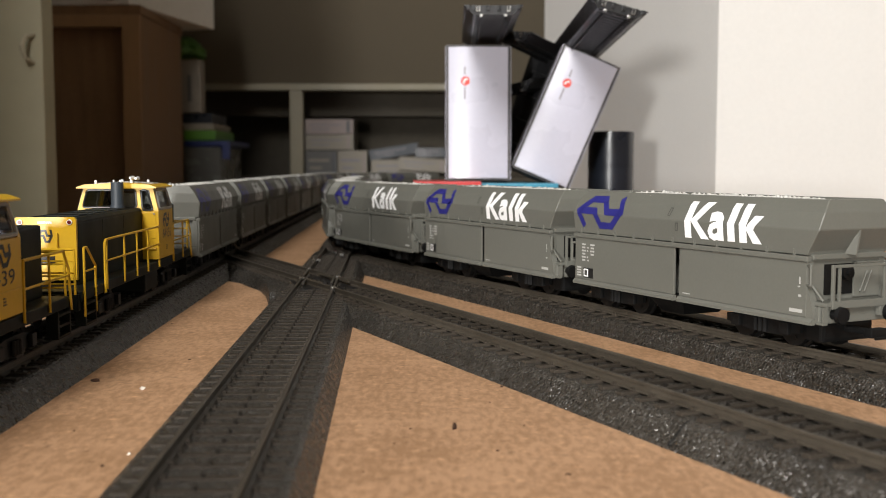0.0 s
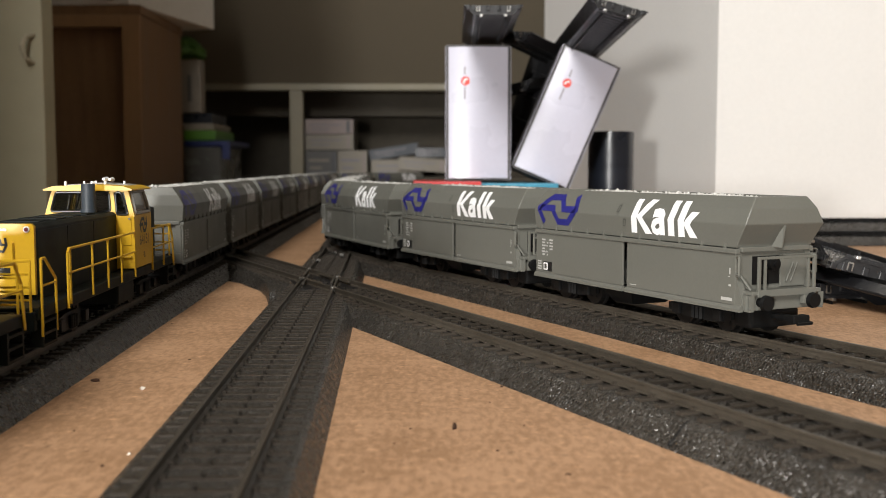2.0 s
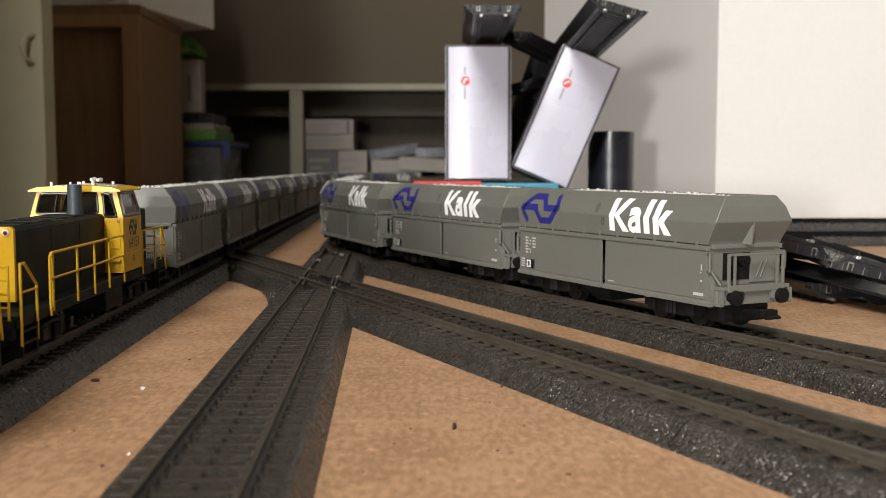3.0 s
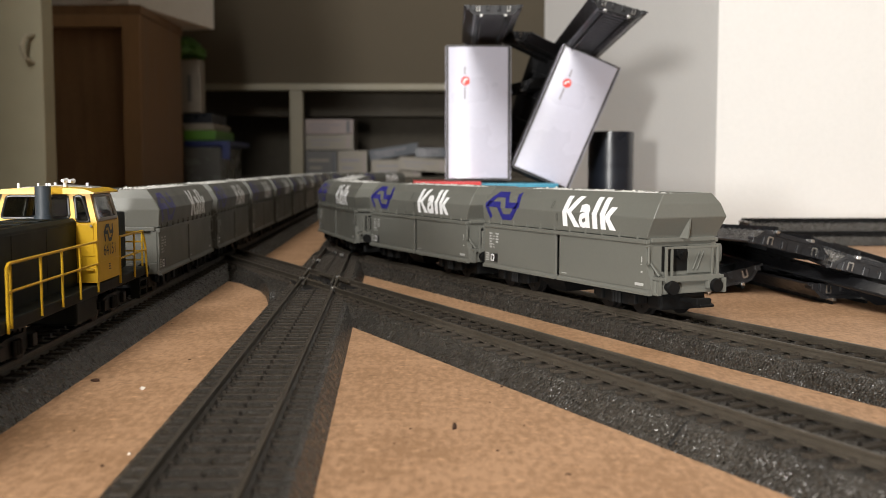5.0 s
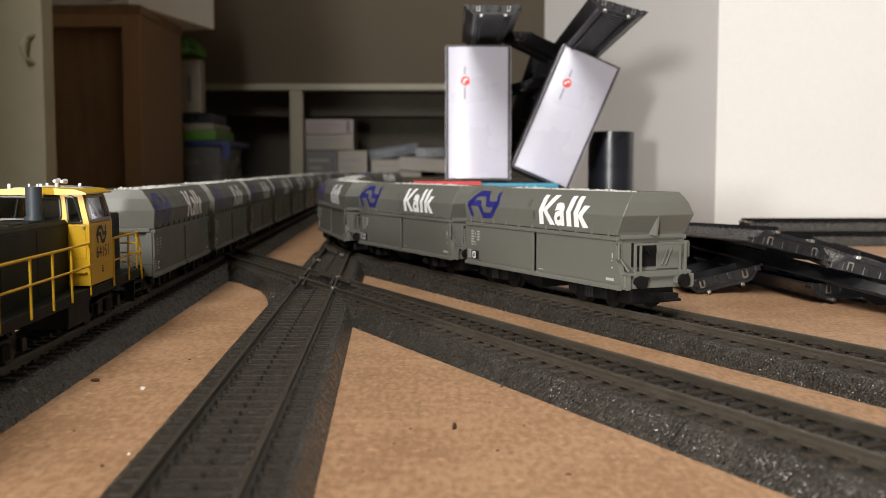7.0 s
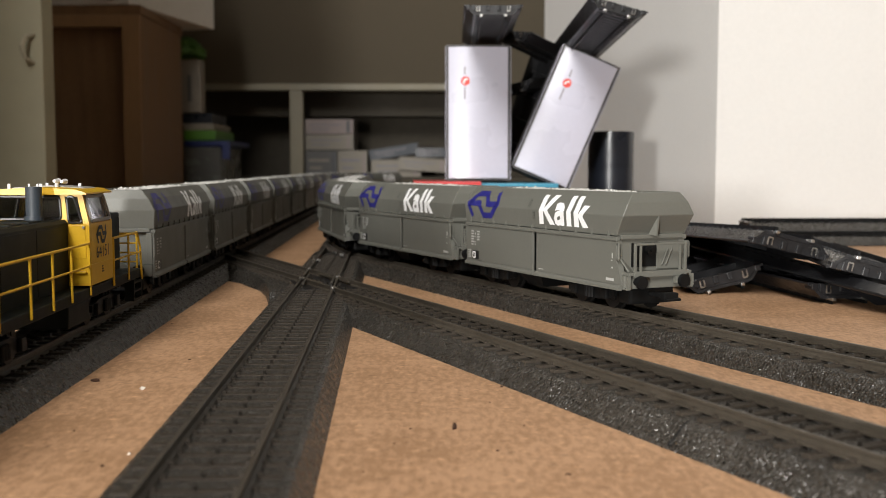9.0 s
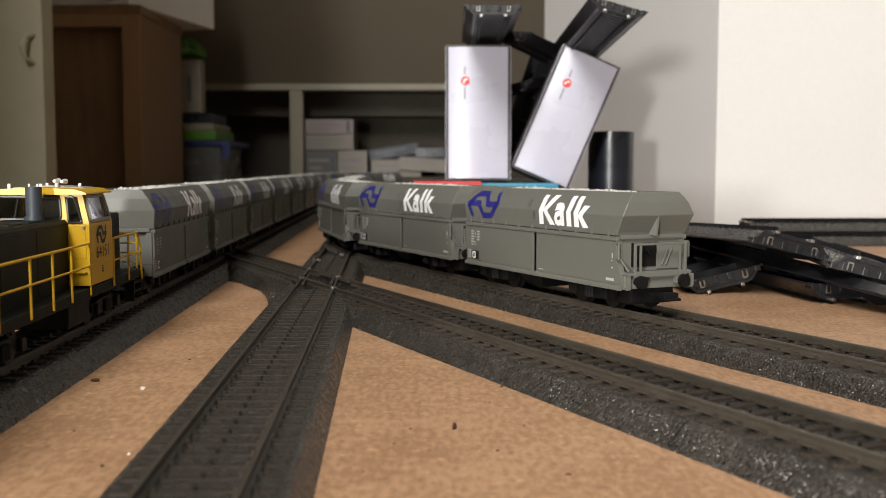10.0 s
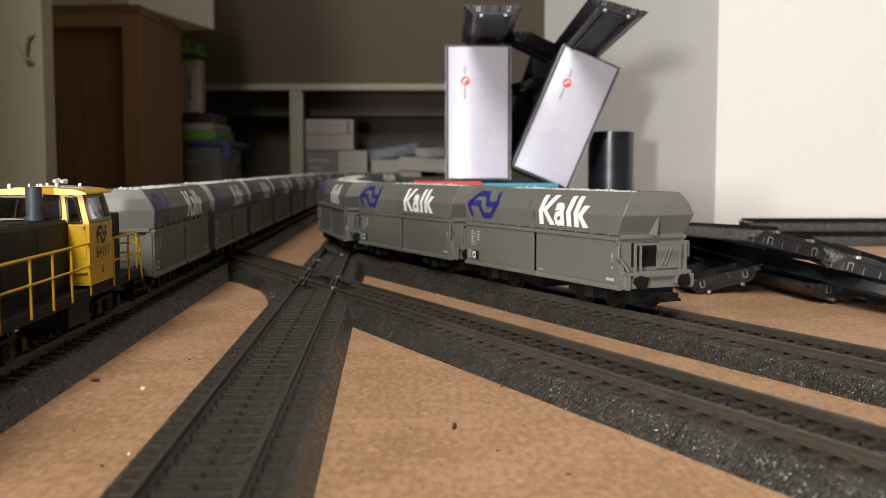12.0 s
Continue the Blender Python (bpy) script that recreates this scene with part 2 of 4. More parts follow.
# ---- lines of the four tracks: heading and distance from the eye's foot ----
HEAD_A, HEAD_B, HEAD_D = -2.95, -25.7, -2.5


def axis(heading):
    a = radians(heading)
    return Vector((math.sin(a), math.cos(a))), Vector((math.cos(a), -math.sin(a)))


UA, NA = axis(HEAD_A)
UB, NB = axis(HEAD_B)
UD, ND = axis(HEAD_D)
OFF_A, OFF_B, OFF_C, OFF_D = -0.0333, 0.1620, 0.2349, -0.1135


def on_line(u, n, off, s):
    return u * s + n * off


def arc_point(start, heading, radius, s):
    """A point s along an arc that turns right, and the heading there."""
    a = s / radius
    u, n = axis(heading)
    p = start + n * (radius - radius * math.cos(a)) + u * (radius * math.sin(a))
    return p, heading + math.degrees(a)


TURN = HEAD_A - HEAD_B
R_SLIP = 0.4246
# where line C meets line A
S_MEET = (OFF_A - OFF_C * NB.dot(NA)) / UB.dot(NA)
MEET = on_line(UB, NB, OFF_C, S_MEET)
TAN = R_SLIP * math.tan(radians(TURN / 2))
S_CURVE = S_MEET - TAN
S_BACK = S_CURVE + R_SLIP * radians(TURN)
FAR = 1.45


def path_c(s):
    if s < S_CURVE:
        return on_line(UB, NB, OFF_C, s), HEAD_B
    if s < S_BACK:
        return arc_point(on_line(UB, NB, OFF_C, S_CURVE), HEAD_B, R_SLIP, s - S_CURVE)
    p = MEET + UA * (TAN + s - S_BACK)
    far = FAR - p.dot(UA)
    if far >= 0:
        return p, HEAD_A
    return arc_point(p + UA * far, HEAD_A, 0.42, -far)


def path_d(s):
    if s < FAR:
        return on_line(UD, ND, OFF_D, s), HEAD_D
    return arc_point(on_line(UD, ND, OFF_D, FAR), HEAD_D, 0.50, s - FAR)


def seat(path, s, half, toward):
    """The pose of a vehicle whose two pivots stand half before and behind s."""
    a, _ = path(s - half)
    b, _ = path(s + half)
    d = (b - a) * toward
    c = (a + b) / 2
    return pose(c.x, c.y, RAIL, 0, 0, math.degrees(math.atan2(d.y, d.x)))


# ---- the room ----
def room():
    def wall(name, *dims, m="wall_paint", label="", cat="wall"):
        return tagged(finish(box(*dims), name, m), label or "plain unseen room wall", cat, kind="structure")
    wall("floor", -1.5, 1.9, -1.85, 3.4, -0.78, -0.75, m="floor_wood", label="brown wooden floor under the table", cat="floor")
    bm = loft([[(x, y, z) for x, y in ((0.268, 1.025), (1.05, 1.025), (1.05, 1.125), (0.368, 1.125), (0.368, 2.78), (0.268, 2.78), (0.1414, 1.4667))] for z in (-0.75, 1.95)])
    tagged(finish(bm, "wall_corner", "wall_paint"), "white painted wall corner lit by the window", "wall", kind="structure")
    # unseen wall kept white so it throws fill light from the left
    wall("wall_west", -1.5, -1.4, -1.5, 3.3, -0.75, 1.95)
    # unseen wall added to keep window light off the door and cabinet
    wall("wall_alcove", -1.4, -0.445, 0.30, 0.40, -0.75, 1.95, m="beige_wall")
    # unseen wall set close and dark to cut bounce onto right-facing sides
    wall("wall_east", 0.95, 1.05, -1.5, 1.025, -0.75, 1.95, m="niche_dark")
    bm = box(-1.5, -0.73, -1.6, -1.5, -0.75, 1.95)
    box(-0.13, 1.05, -1.6, -1.5, -0.75, 1.95, bm=bm)
    box(-0.73, -0.13, -1.6, -1.5, -0.75, 0.02, bm=bm)
    box(-0.73, -0.66, -1.6, -1.5, 0.02, 0.22, bm=bm)
    box(-0.50, -0.13, -1.6, -1.5, 0.02, 0.22, bm=bm)
    box(-0.73, -0.13, -1.6, -1.5, 0.22, 0.96, bm=bm)
    box(-0.73, -0.13, -1.6, -1.5, 1.78, 1.95, bm=bm)
    tagged(finish(bm, "wall_south", "beige_wall"), "unseen wall with two window openings, beige darkened to curb bounce", "wall", kind="structure")
    for name, x0, x1, z0, z1 in (("window_1", -0.73, -0.13, 0.96, 1.78), ("window_2", -0.66, -0.50, 0.02, 0.22)):
        bm = box(x0, x1, -1.57, -1.53, z0, z0 + 0.025)
        box(x0, x1, -1.57, -1.53, z1 - 0.025, z1, bm=bm)
        box(x0, x0 + 0.025, -1.57, -1.53, z0 + 0.025, z1 - 0.025, bm=bm)
        box(x1 - 0.025, x1, -1.57, -1.53, z0 + 0.025, z1 - 0.025, bm=bm)
        tagged(finish(bm, name, "white_wood"), "white window frame letting in daylight", "window", kind="structure")
    wall("ceiling", -1.5, 1.9, -1.6, 1.6, 1.95, 2.0, m="beige_wall", label="unseen ceiling in beige darkened to curb bounce", cat="ceiling")
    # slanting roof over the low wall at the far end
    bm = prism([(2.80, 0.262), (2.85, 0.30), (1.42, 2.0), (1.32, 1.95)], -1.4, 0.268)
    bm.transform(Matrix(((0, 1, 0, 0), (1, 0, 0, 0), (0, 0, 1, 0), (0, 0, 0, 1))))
    tagged(finish(bm, "wall_slope", "grey_wall"), "slanting attic wall, its shade put into the grey", "wall", kind="structure")
    # niche surfaces carry the recess's shade in their colour
    wall("wall_north", -1.4, 0.37, 3.15, 3.2, -0.75, 0.5, m="niche_dark", label="back of the low storage niche, shade put into its colour")
    wall("niche_shelf", -1.0, 0.26, 2.80, 3.15, 0.015, 0.035, m="niche_dark", label="shelf in the low storage niche, shade put into its colour", cat="shelf")
    # added cover, out of view, blocks sky light from above
    wall("niche_top", -1.4, 0.37, 2.801, 3.15, 0.30, 0.33, m="niche_dark", label="unseen added cover keeping sky light out of the storage niche", cat="shelf")
    wall("niche_side", 0.268, 0.368, 2.782, 3.15, -0.75, 0.30, m="niche_dark", label="side of the storage niche, shade put into its colour")
    wall("niche_valance", -1.0, 0.266, 2.95, 2.97, 0.205, 0.30, m="niche_dark", label="board hanging at the back of the niche, shade put into its colour", cat="board")
    bm = box(-1.0, 0.266, 2.77, 2.80, 0.264, 0.281, 0.002)
    box(-0.406, -0.371, 2.772, 2.80, -0.75, 0.2638, 0.002, bm=bm)
    tagged(finish(bm, "trim", "white_wood"), "off-white wooden frame of the storage niche", "trim", kind="structure")


# ---- table board ----
def board():
    t = -0.012
    bm = loft([[(x, y, z) for x, y in ((-0.44, -0.5), (0.93, -0.5), (0.93, 1.02), (0.262, 1.02), (0.1355, 1.465), (0.236, 2.5), (-0.44, 2.5))] for z in (t, 0.0)])
    ob = tagged(finish(bm, "layout_board", "board"), "brown hardboard table top with fibres and crumbs", "table board", kind="structure")
    bm = box(-0.42, 0.24, -0.45, 2.45, -0.06, t)
    box(0.24, 0.90, -0.45, 0.98, -0.06, t, bm=bm)
    for x, y in ((-0.38, -0.4), (0.85, -0.4), (0.85, 0.9), (-0.38, 2.4), (0.2, 2.4)):
        box(x - 0.025, x + 0.025, y - 0.025, y + 0.025, -0.75, -0.06, bm=bm)
    tagged(finish(bm, "table_frame", "brown_wood"), "plain wooden frame and legs under the board", "table", kind="structure")


# ---- tracks ----
def lay(points, name, label, left=20.5, right=20.5, lift=0.0, top=5.7):
    """A track along a row of (place, heading): foam bed, two rails, sleepers, middle studs."""
    thing = tagged(new(name), label, "model track", "model railway tracks")
    bed_poly = ((-left, 0), (-16.0, top - 0.5 + lift), (-15.0, top + lift), (15.0, top + lift), (16.0, top - 0.5 + lift), (right, 0))

    def sweep(poly, off=0.0):
        rings = []
        for p, h in points:
            u, n = axis(h)
            rings.append([(p.x + n.x * (off + x) * MM, p.y + n.y * (off + x) * MM, z * MM) for x, z in poly])
        return loft(rings)
    part("bed", sweep(bed_poly), "foam", thing, "dark grey grainy foam ballast bed")
    rail_poly = ((-1.1, 6.4), (-1.1, 6.8), (-0.3, 7.2), (-0.3, 8.1), (-0.5, 8.3), (-0.5, 8.9), (-0.4, 9.0), (0.4, 9.0), (0.5, 8.9), (0.5, 8.3), (0.3, 8.1), (0.3, 7.2), (1.1, 6.8), (1.1, 6.4))
    for off in (-8.6, 8.6):
        part("rail", sweep(rail_poly, off), "rail_brown", thing, "brown weathered metal rail")
    return thing


def sleeper_mesh():
    bm = box(-0.0142, 0.0142, -0.0012, 0.0012, 0.0050, 0.0065, 0.0002)
    for sx in (-1, 1):
        for dx in (-1.5, 1.5):
            x = sx * 0.0086 + dx * MM
            box(x - 0.0005, x + 0.0005, -0.0006, 0.0006, 0.0064, 0.0071, bm=bm)
    for f in bm.faces:
        f.material_index = 0
    tube((0, 0, 0.0064), (0, 0, 0.0074), 0.0005, bm, 6, 0.0004, 1)
    me = bpy.data.meshes.new("sleeper")
    bm.to_mesh(me)
    bm.free()
    me.materials.append(MATS["sleeper_brown"])
    me.materials.append(MATS["stud_brown"])
    return me


SLEEPER = None


def add_sleepers(thing, path, s0, s1, pitch=0.0077):
    s = s0
    while s < s1:
        p, h = path(s)
        ob = new("sleeper", SLEEPER)
        ob.matrix_basis = pose(p.x, p.y, 0, 0, 0, -h)
        ob.parent = thing
        s += pitch


def tracks():
    global SLEEPER
    SLEEPER = sleeper_mesh()
    line_a = lambda s: (on_line(UA, NA, OFF_A, s), HEAD_A)
    line_b = lambda s: (on_line(UB, NB, OFF_B, s), HEAD_B)
    s_join = MEET.dot(UA)
    ta = lay([line_a(0.03), line_a(s_join)], "branch_track", "dark model track on foam bed leading to the crossing", 21.2, 19.0, 0.0, 6.2)
    add_sleepers(ta, line_a, 0.06, s_join - 0.03)
    s_b = (OFF_D - OFF_B * NB.dot(ND)) / UB.dot(ND)
    tb = lay([line_b(-0.12), line_b(s_b)], "crossing_track", "brown model track with shiny foam ballast through the crossing", 21.2, 20.5, 0.06)
    add_sleepers(tb, line_b, 0.0, s_b - 0.02)
    edge = [(-118, 578), (-116.4, 558.8), (-109, 550), (-101.5, 540), (-92, 517), (-84.6, 492.4), (-78.1, 461.8), (-70, 470), (-75, 545), (-100, 582)]
    mid = Vector((-84, 562))
    rims = [[(x * MM, y * MM, 0.0) for x, y in edge], []]
    for x, y in edge:
        q = Vector((x, y)) + (mid - Vector((x, y))).normalized() * 4.5
        rims[1].append((q.x * MM, q.y * MM, 5.2 * MM))
    part("bed_corner", loft(rims), "foam", tb, "rounded corner of the foam bed")
    p, h = line_b(0.180)
    seam = box(-0.0215, -0.0145, -0.00018, 0.00018, -0.0004, 0.0004)
    seam.transform(pose(p.x, p.y, 0.0029, 0, 0, -h) @ pose(-0.0181, 0, 0, 0, -43, 0) @ pose(0.0181, 0, 0))
    part("seam", seam, "print_black", tb, "thin dark joint in the foam bed")
    ends = [-0.12, S_CURVE] + [S_CURVE + (S_BACK - S_CURVE) * i / 10 for i in range(1, 11)]
    s_far = S_BACK + FAR - (MEET + UA * TAN).dot(UA)
    ends += [s_far + 0.40 * i / 12 for i in range(13)]
    tc = lay([path_c(s) for s in ends], "wagon_track", "model track on glittering foam ballast under the lime wagons", 19.6, 19.6, 0.12)
    add_sleepers(tc, path_c, -0.05, 1.0)
    td = lay([path_d(s) for s in [-0.1, FAR] + [FAR + 0.5 * i / 12 for i in range(1, 13)]], "locomotive_track", "model track on dull dark foam bed under the locomotives", 20.5, 21.8, 0.18)
    add_sleepers(td, path_d, 0.15, 1.3)
    return ta, tb


def crossing():
    """Bright contact strips and check rails where the two tracks cross."""
    s_x = (OFF_A - OFF_B * NB.dot(NA)) / UB.dot(NA)
    c = on_line(UB, NB, OFF_B, s_x)
    thing = tagged(new("track_crossing"), "dark diamond crossing with bright worn metal contacts", "track crossing")
    thing.matrix_basis = pose(c.x, c.y, 0, 0, 0, -(HEAD_A + HEAD_B) / 2)
    half = radians((HEAD_A - HEAD_B) / 2)
    bm = loft([rect_ring(0.013, 0.03, z) for z in (0.0052, 0.0067)])
    part("plate", bm, "track_plastic", thing)
    for sx in (-1, 1):
        for a in (-half, half):
            d = Vector((math.sin(a), math.cos(a)))
            n = Vector((d.y, -d.x))
            m = Vector((0, 0)) + n * (sx * 0.0065)
            p, q = m - d * 0.022, m + d * 0.022
            part("check_rail", tube((p.x, p.y, 0.0083), (q.x, q.y, 0.0083), 0.0006, n=6), "rail_brown", thing)
    g = 0.0086 / math.cos(half)
    for x, y in ((g, 0), (-g, 0), (0, 0.0086 / math.sin(half)), (0, -0.0086 / math.sin(half))):
        part("frog", box(x - 0.0012, x + 0.0012, y - 0.0024, y + 0.0024, 0.0068, 0.0092, 0.0004), "steel", thing, "bright worn metal frog")
    back = thing.matrix_basis.inverted()
    for x, y, l in ((-0.0676, 0.648, 0.0009), (-0.0618, 0.631, 0.0012), (-0.0720, 0.590, 0.0022)):
        q = back @ Vector((x, y, 0.0088))
        part("point_rod", box(q.x - l, q.x + l, q.y - 0.0007, q.y + 0.0007, q.z - 0.0014, q.z + 0.0004, 0.0002), "steel", thing, "small bright metal rod")
    return thing


# ---- lettering on the sides of things ----
def text_bm(body, width, height):
    cu = bpy.data.curves.new("writing", "FONT")
    cu.body, cu.size = body, 1.0
    ob = bpy.data.objects.new("writing", cu)
    scene.collection.objects.link(ob)
    dg = bpy.context.evaluated_depsgraph_get()
    me = bpy.data.meshes.new_from_object(ob.evaluated_get(dg))
    bm = bmesh.new()
    bm.from_mesh(me)
    bmesh.ops.triangulate(bm, faces=bm.faces[:])
    bmesh.ops.remove_doubles(bm, verts=bm.verts[:], dist=1e-5)
    bpy.data.objects.remove(ob)
    bpy.data.meshes.remove(me)
    xs, ys = [v.co.x for v in bm.verts], [v.co.y for v in bm.verts]
    x0, x1, y0, y1 = min(xs), max(xs), min(ys), max(ys)
    for v in bm.verts:
        v.co = Vector(((v.co.x - x0) / (x1 - x0) * width, 0, (v.co.y - y0) / (y1 - y0) * height))
    return bm


def kalk_bm(height):
    """The heavy word Kalk, its stems and arms as flat pieces of a humanist face."""
    bm = bmesh.new()

    def piece(pts, lift):
        k = height / 11.8
        own = bmesh.new()
        own.faces.new([own.verts.new((x * k, lift * -0.00001, z * k)) for x, z in pts])
        merge(bm, own)

    def letter_k(x, arm_top, arm_x):
        piece([(x, 0), (x + 3.3, 0), (x + 3.3, 11.8), (x, 11.8)], 0)
        m = arm_top * 0.48
        piece([(x + 3.0, m + 0.2), (x + 5.4, m - 1.0), (x + arm_x, arm_top), (x + arm_x - 3.9, arm_top)], 1)
        piece([(x + 2.9, m + 0.4), (x + arm_x - 3.6, 0), (x + arm_x + 0.3, 0), (x + 5.2, m + 1.4)], 2)
    letter_k(0.0, 11.8, 11.6)
    piece([(20.6, 0), (23.9, 0), (23.9, 11.8), (20.6, 11.8)], 0)
    letter_k(25.9, 8.4, 9.4)
    k = height / 11.8
    bowl = [(17.3, 5.0), (15.0, 4.8), (13.3, 4.1), (12.5, 2.7), (13.0, 1.4), (14.4, 0.9), (16.0, 1.3), (17.3, 2.4)]
    hook = [(12.1, 7.1), (14.2, 7.6), (16.0, 7.4), (17.1, 6.5), (17.4, 5.2), (17.4, 0.0)]
    for line, lift in ((hook, 1), (bowl, 2)):
        own = stroke_bm([[(x * k, z * k) for x, z in line]], 2.1 * k if lift == 2 else 2.8 * k)
        own.transform(Matrix.Translation((0, lift * -0.00001, 0)))
        merge(bm, own)
    return bm


def stroke_bm(lines, w):
    """Flat strokes in x, z of width w: each a row of points, mitred."""
    bm = bmesh.new()
    for pts in lines:
        pts = [Vector(p) for p in pts]
        left, right = [], []
        for i, p in enumerate(pts):
            d0 = (pts[i] - pts[i - 1]).normalized() if i else (pts[1] - pts[0]).normalized()
            d1 = (pts[i + 1] - pts[i]).normalized() if i < len(pts) - 1 else d0
            t = (d0 + d1).normalized()
            n = Vector((-t.y, t.x)) * (w / 2 / max(0.4, t.dot(d1)))
            left.append(p + n)
            right.append(p - n)
        vs = [(bm.verts.new((a.x, 0, a.y)), bm.verts.new((b.x, 0, b.y))) for a, b in zip(left, right)]
        for (a, b), (c, d) in zip(vs, vs[1:]):
            bm.faces.new((a, b, d, c))
    return bm


EMBLEM = [[(0.19, 0.02), (0.055, 0.54), (0.27, 0.92), (0.53, 0.92), (0.65, 0.53), (0.93, 0.53)], [(0.87, 1.0), (0.945, 0.52), (0.76, 0.08), (0.53, 0.08), (0.40, 0.54), (0.07, 0.54)]]


def emblem_bm(w, h, stroke):
    return stroke_bm([[(x * w, z * h) for x, z in line] for line in EMBLEM], stroke)


# ---- lime wagon ----
PROFILE = ((27.6, 15.3), (28.6, 15.4), (35.0, 16.0), (39.8, 13.5), (43.4, 10.5))


def side_at(z):
    for (z0, w0), (z1, w1) in zip(PROFILE, PROFILE[1:]):
        if z <= z1 * MM:
            k = max(0.0, (z - z0 * MM) / ((z1 - z0) * MM))
            return (w0 + (w1 - w0) * k) * MM
    return PROFILE[-1][1] * MM


def lay_on_side(bm, x, z):
    """Lays flat writing on the hopper's two slanting panels."""
    bm.transform(Matrix.Translation((x, 0, z)))
    for zc in (35.0, 39.8):
        bmesh.ops.bisect_plane(bm, geom=bm.verts[:] + bm.edges[:] + bm.faces[:], plane_co=(0, 0, zc * MM), plane_no=(0, 0, 1))
    for v in bm.verts:
        v.co.y -= side_at(v.co.z) + 0.00014
    return bm


def both_sides(name, bm, material, parent, label=""):
    other = bm.copy()
    other.transform(Matrix.Rotation(math.pi, 4, "Z"))
    part(name, bm, material, parent, label)
    part(name, other, material, parent, label)


def lumps(l, w, z, rise, n, size, seed):
    """A heap of broken stone on a shallow mound."""
    rnd = random.Random(seed)
    bm = bmesh.new()
    nx, ny = 40, 10
    grid = [[bm.verts.new(((i / nx * 2 - 1) * l, (j / ny * 2 - 1) * w, z + rise * (1 - abs(j / ny * 2 - 1) ** 2) * (0.75 + 0.25 * math.sin(i * 0.5 + seed)) * min(1, 6 * min(i, nx - i) / nx) + rnd.uniform(-0.3, 0.3) * MM)) for j in range(ny + 1)] for i in range(nx + 1)]
    for i in range(nx):
        for j in range(ny):
            bm.faces.new((grid[i][j], grid[i + 1][j], grid[i + 1][j + 1], grid[i][j + 1]))
    for _ in range(n):
        i, j = rnd.randrange(1, nx), rnd.randrange(0, ny + 1)
        c = grid[i][j].co
        own = bmesh.new()
        bmesh.ops.create_icosphere(own, subdivisions=1, radius=size * rnd.uniform(0.4, 1.0))
        for v in own.verts:
            v.co *= rnd.uniform(0.7, 1.2)
        own.transform(Matrix.Translation(c + Vector((rnd.uniform(-1, 1), rnd.uniform(-1, 1), 0)) * 0.0015))
        merge(bm, own)
    return bm


WHEEL_R = 0.0055


def wheelset(parent, x):
    bm = bmesh.new()
    for sy in (-1, 1):
        tube((0, sy * 0.0078, 0), (0, sy * 0.0098, 0), WHEEL_R, bm, 20)
        tube((0, sy * 0.0070, 0), (0, sy * 0.0078, 0), WHEEL_R + 0.001, bm, 20)
        for k in range(5):
            a = k * 2 * math.pi / 5
            tube((0.003 * math.cos(a), sy * 0.0098, 0.003 * math.sin(a)), (0.003 * math.cos(a), sy * 0.0102, 0.003 * math.sin(a)), 0.0006, bm, 6)
    tube((0, -0.0115, 0), (0, 0.0115, 0), 0.001, bm, 8)
    ob = part("wheelset", bm, "wheel_steel", parent)
    ob.matrix_basis = pose(x, 0, WHEEL_R)
    return ob


def bogie(parent, x, wheelbase=0.0205, material="black_metal"):
    bm = bmesh.new()
    for sy in (-1, 1):
        y0, y1 = sorted((sy * 0.0112, sy * 0.0126))
        prism([(-0.0155, 0.0045), (-0.0155, 0.0068), (-0.006, 0.0082), (0.006, 0.0082), (0.0155, 0.0068), (0.0155, 0.0045), (0.006, 0.0030), (-0.006, 0.0030)], y0, y1, bm)
        for dx in (-wheelbase / 2, wheelbase / 2):
            y2, y3 = sorted((sy * 0.0126, sy * 0.0140))
            box(dx - 0.0018, dx + 0.0018, y2, y3, 0.0036, 0.0072, 0.0003, bm)
        for k in (-2, 0, 2):
            tube((k * MM, sy * 0.0133, 0.0032), (k * MM, sy * 0.0133, 0.0072), 0.0007, bm, 8)
    box(-0.003, 0.003, -0.0112, 0.0112, 0.006, 0.0082, bm=bm)
    ob = part("bogie", bm, material, parent)
    ob.matrix_basis = pose(x, 0, 0)
    return ob


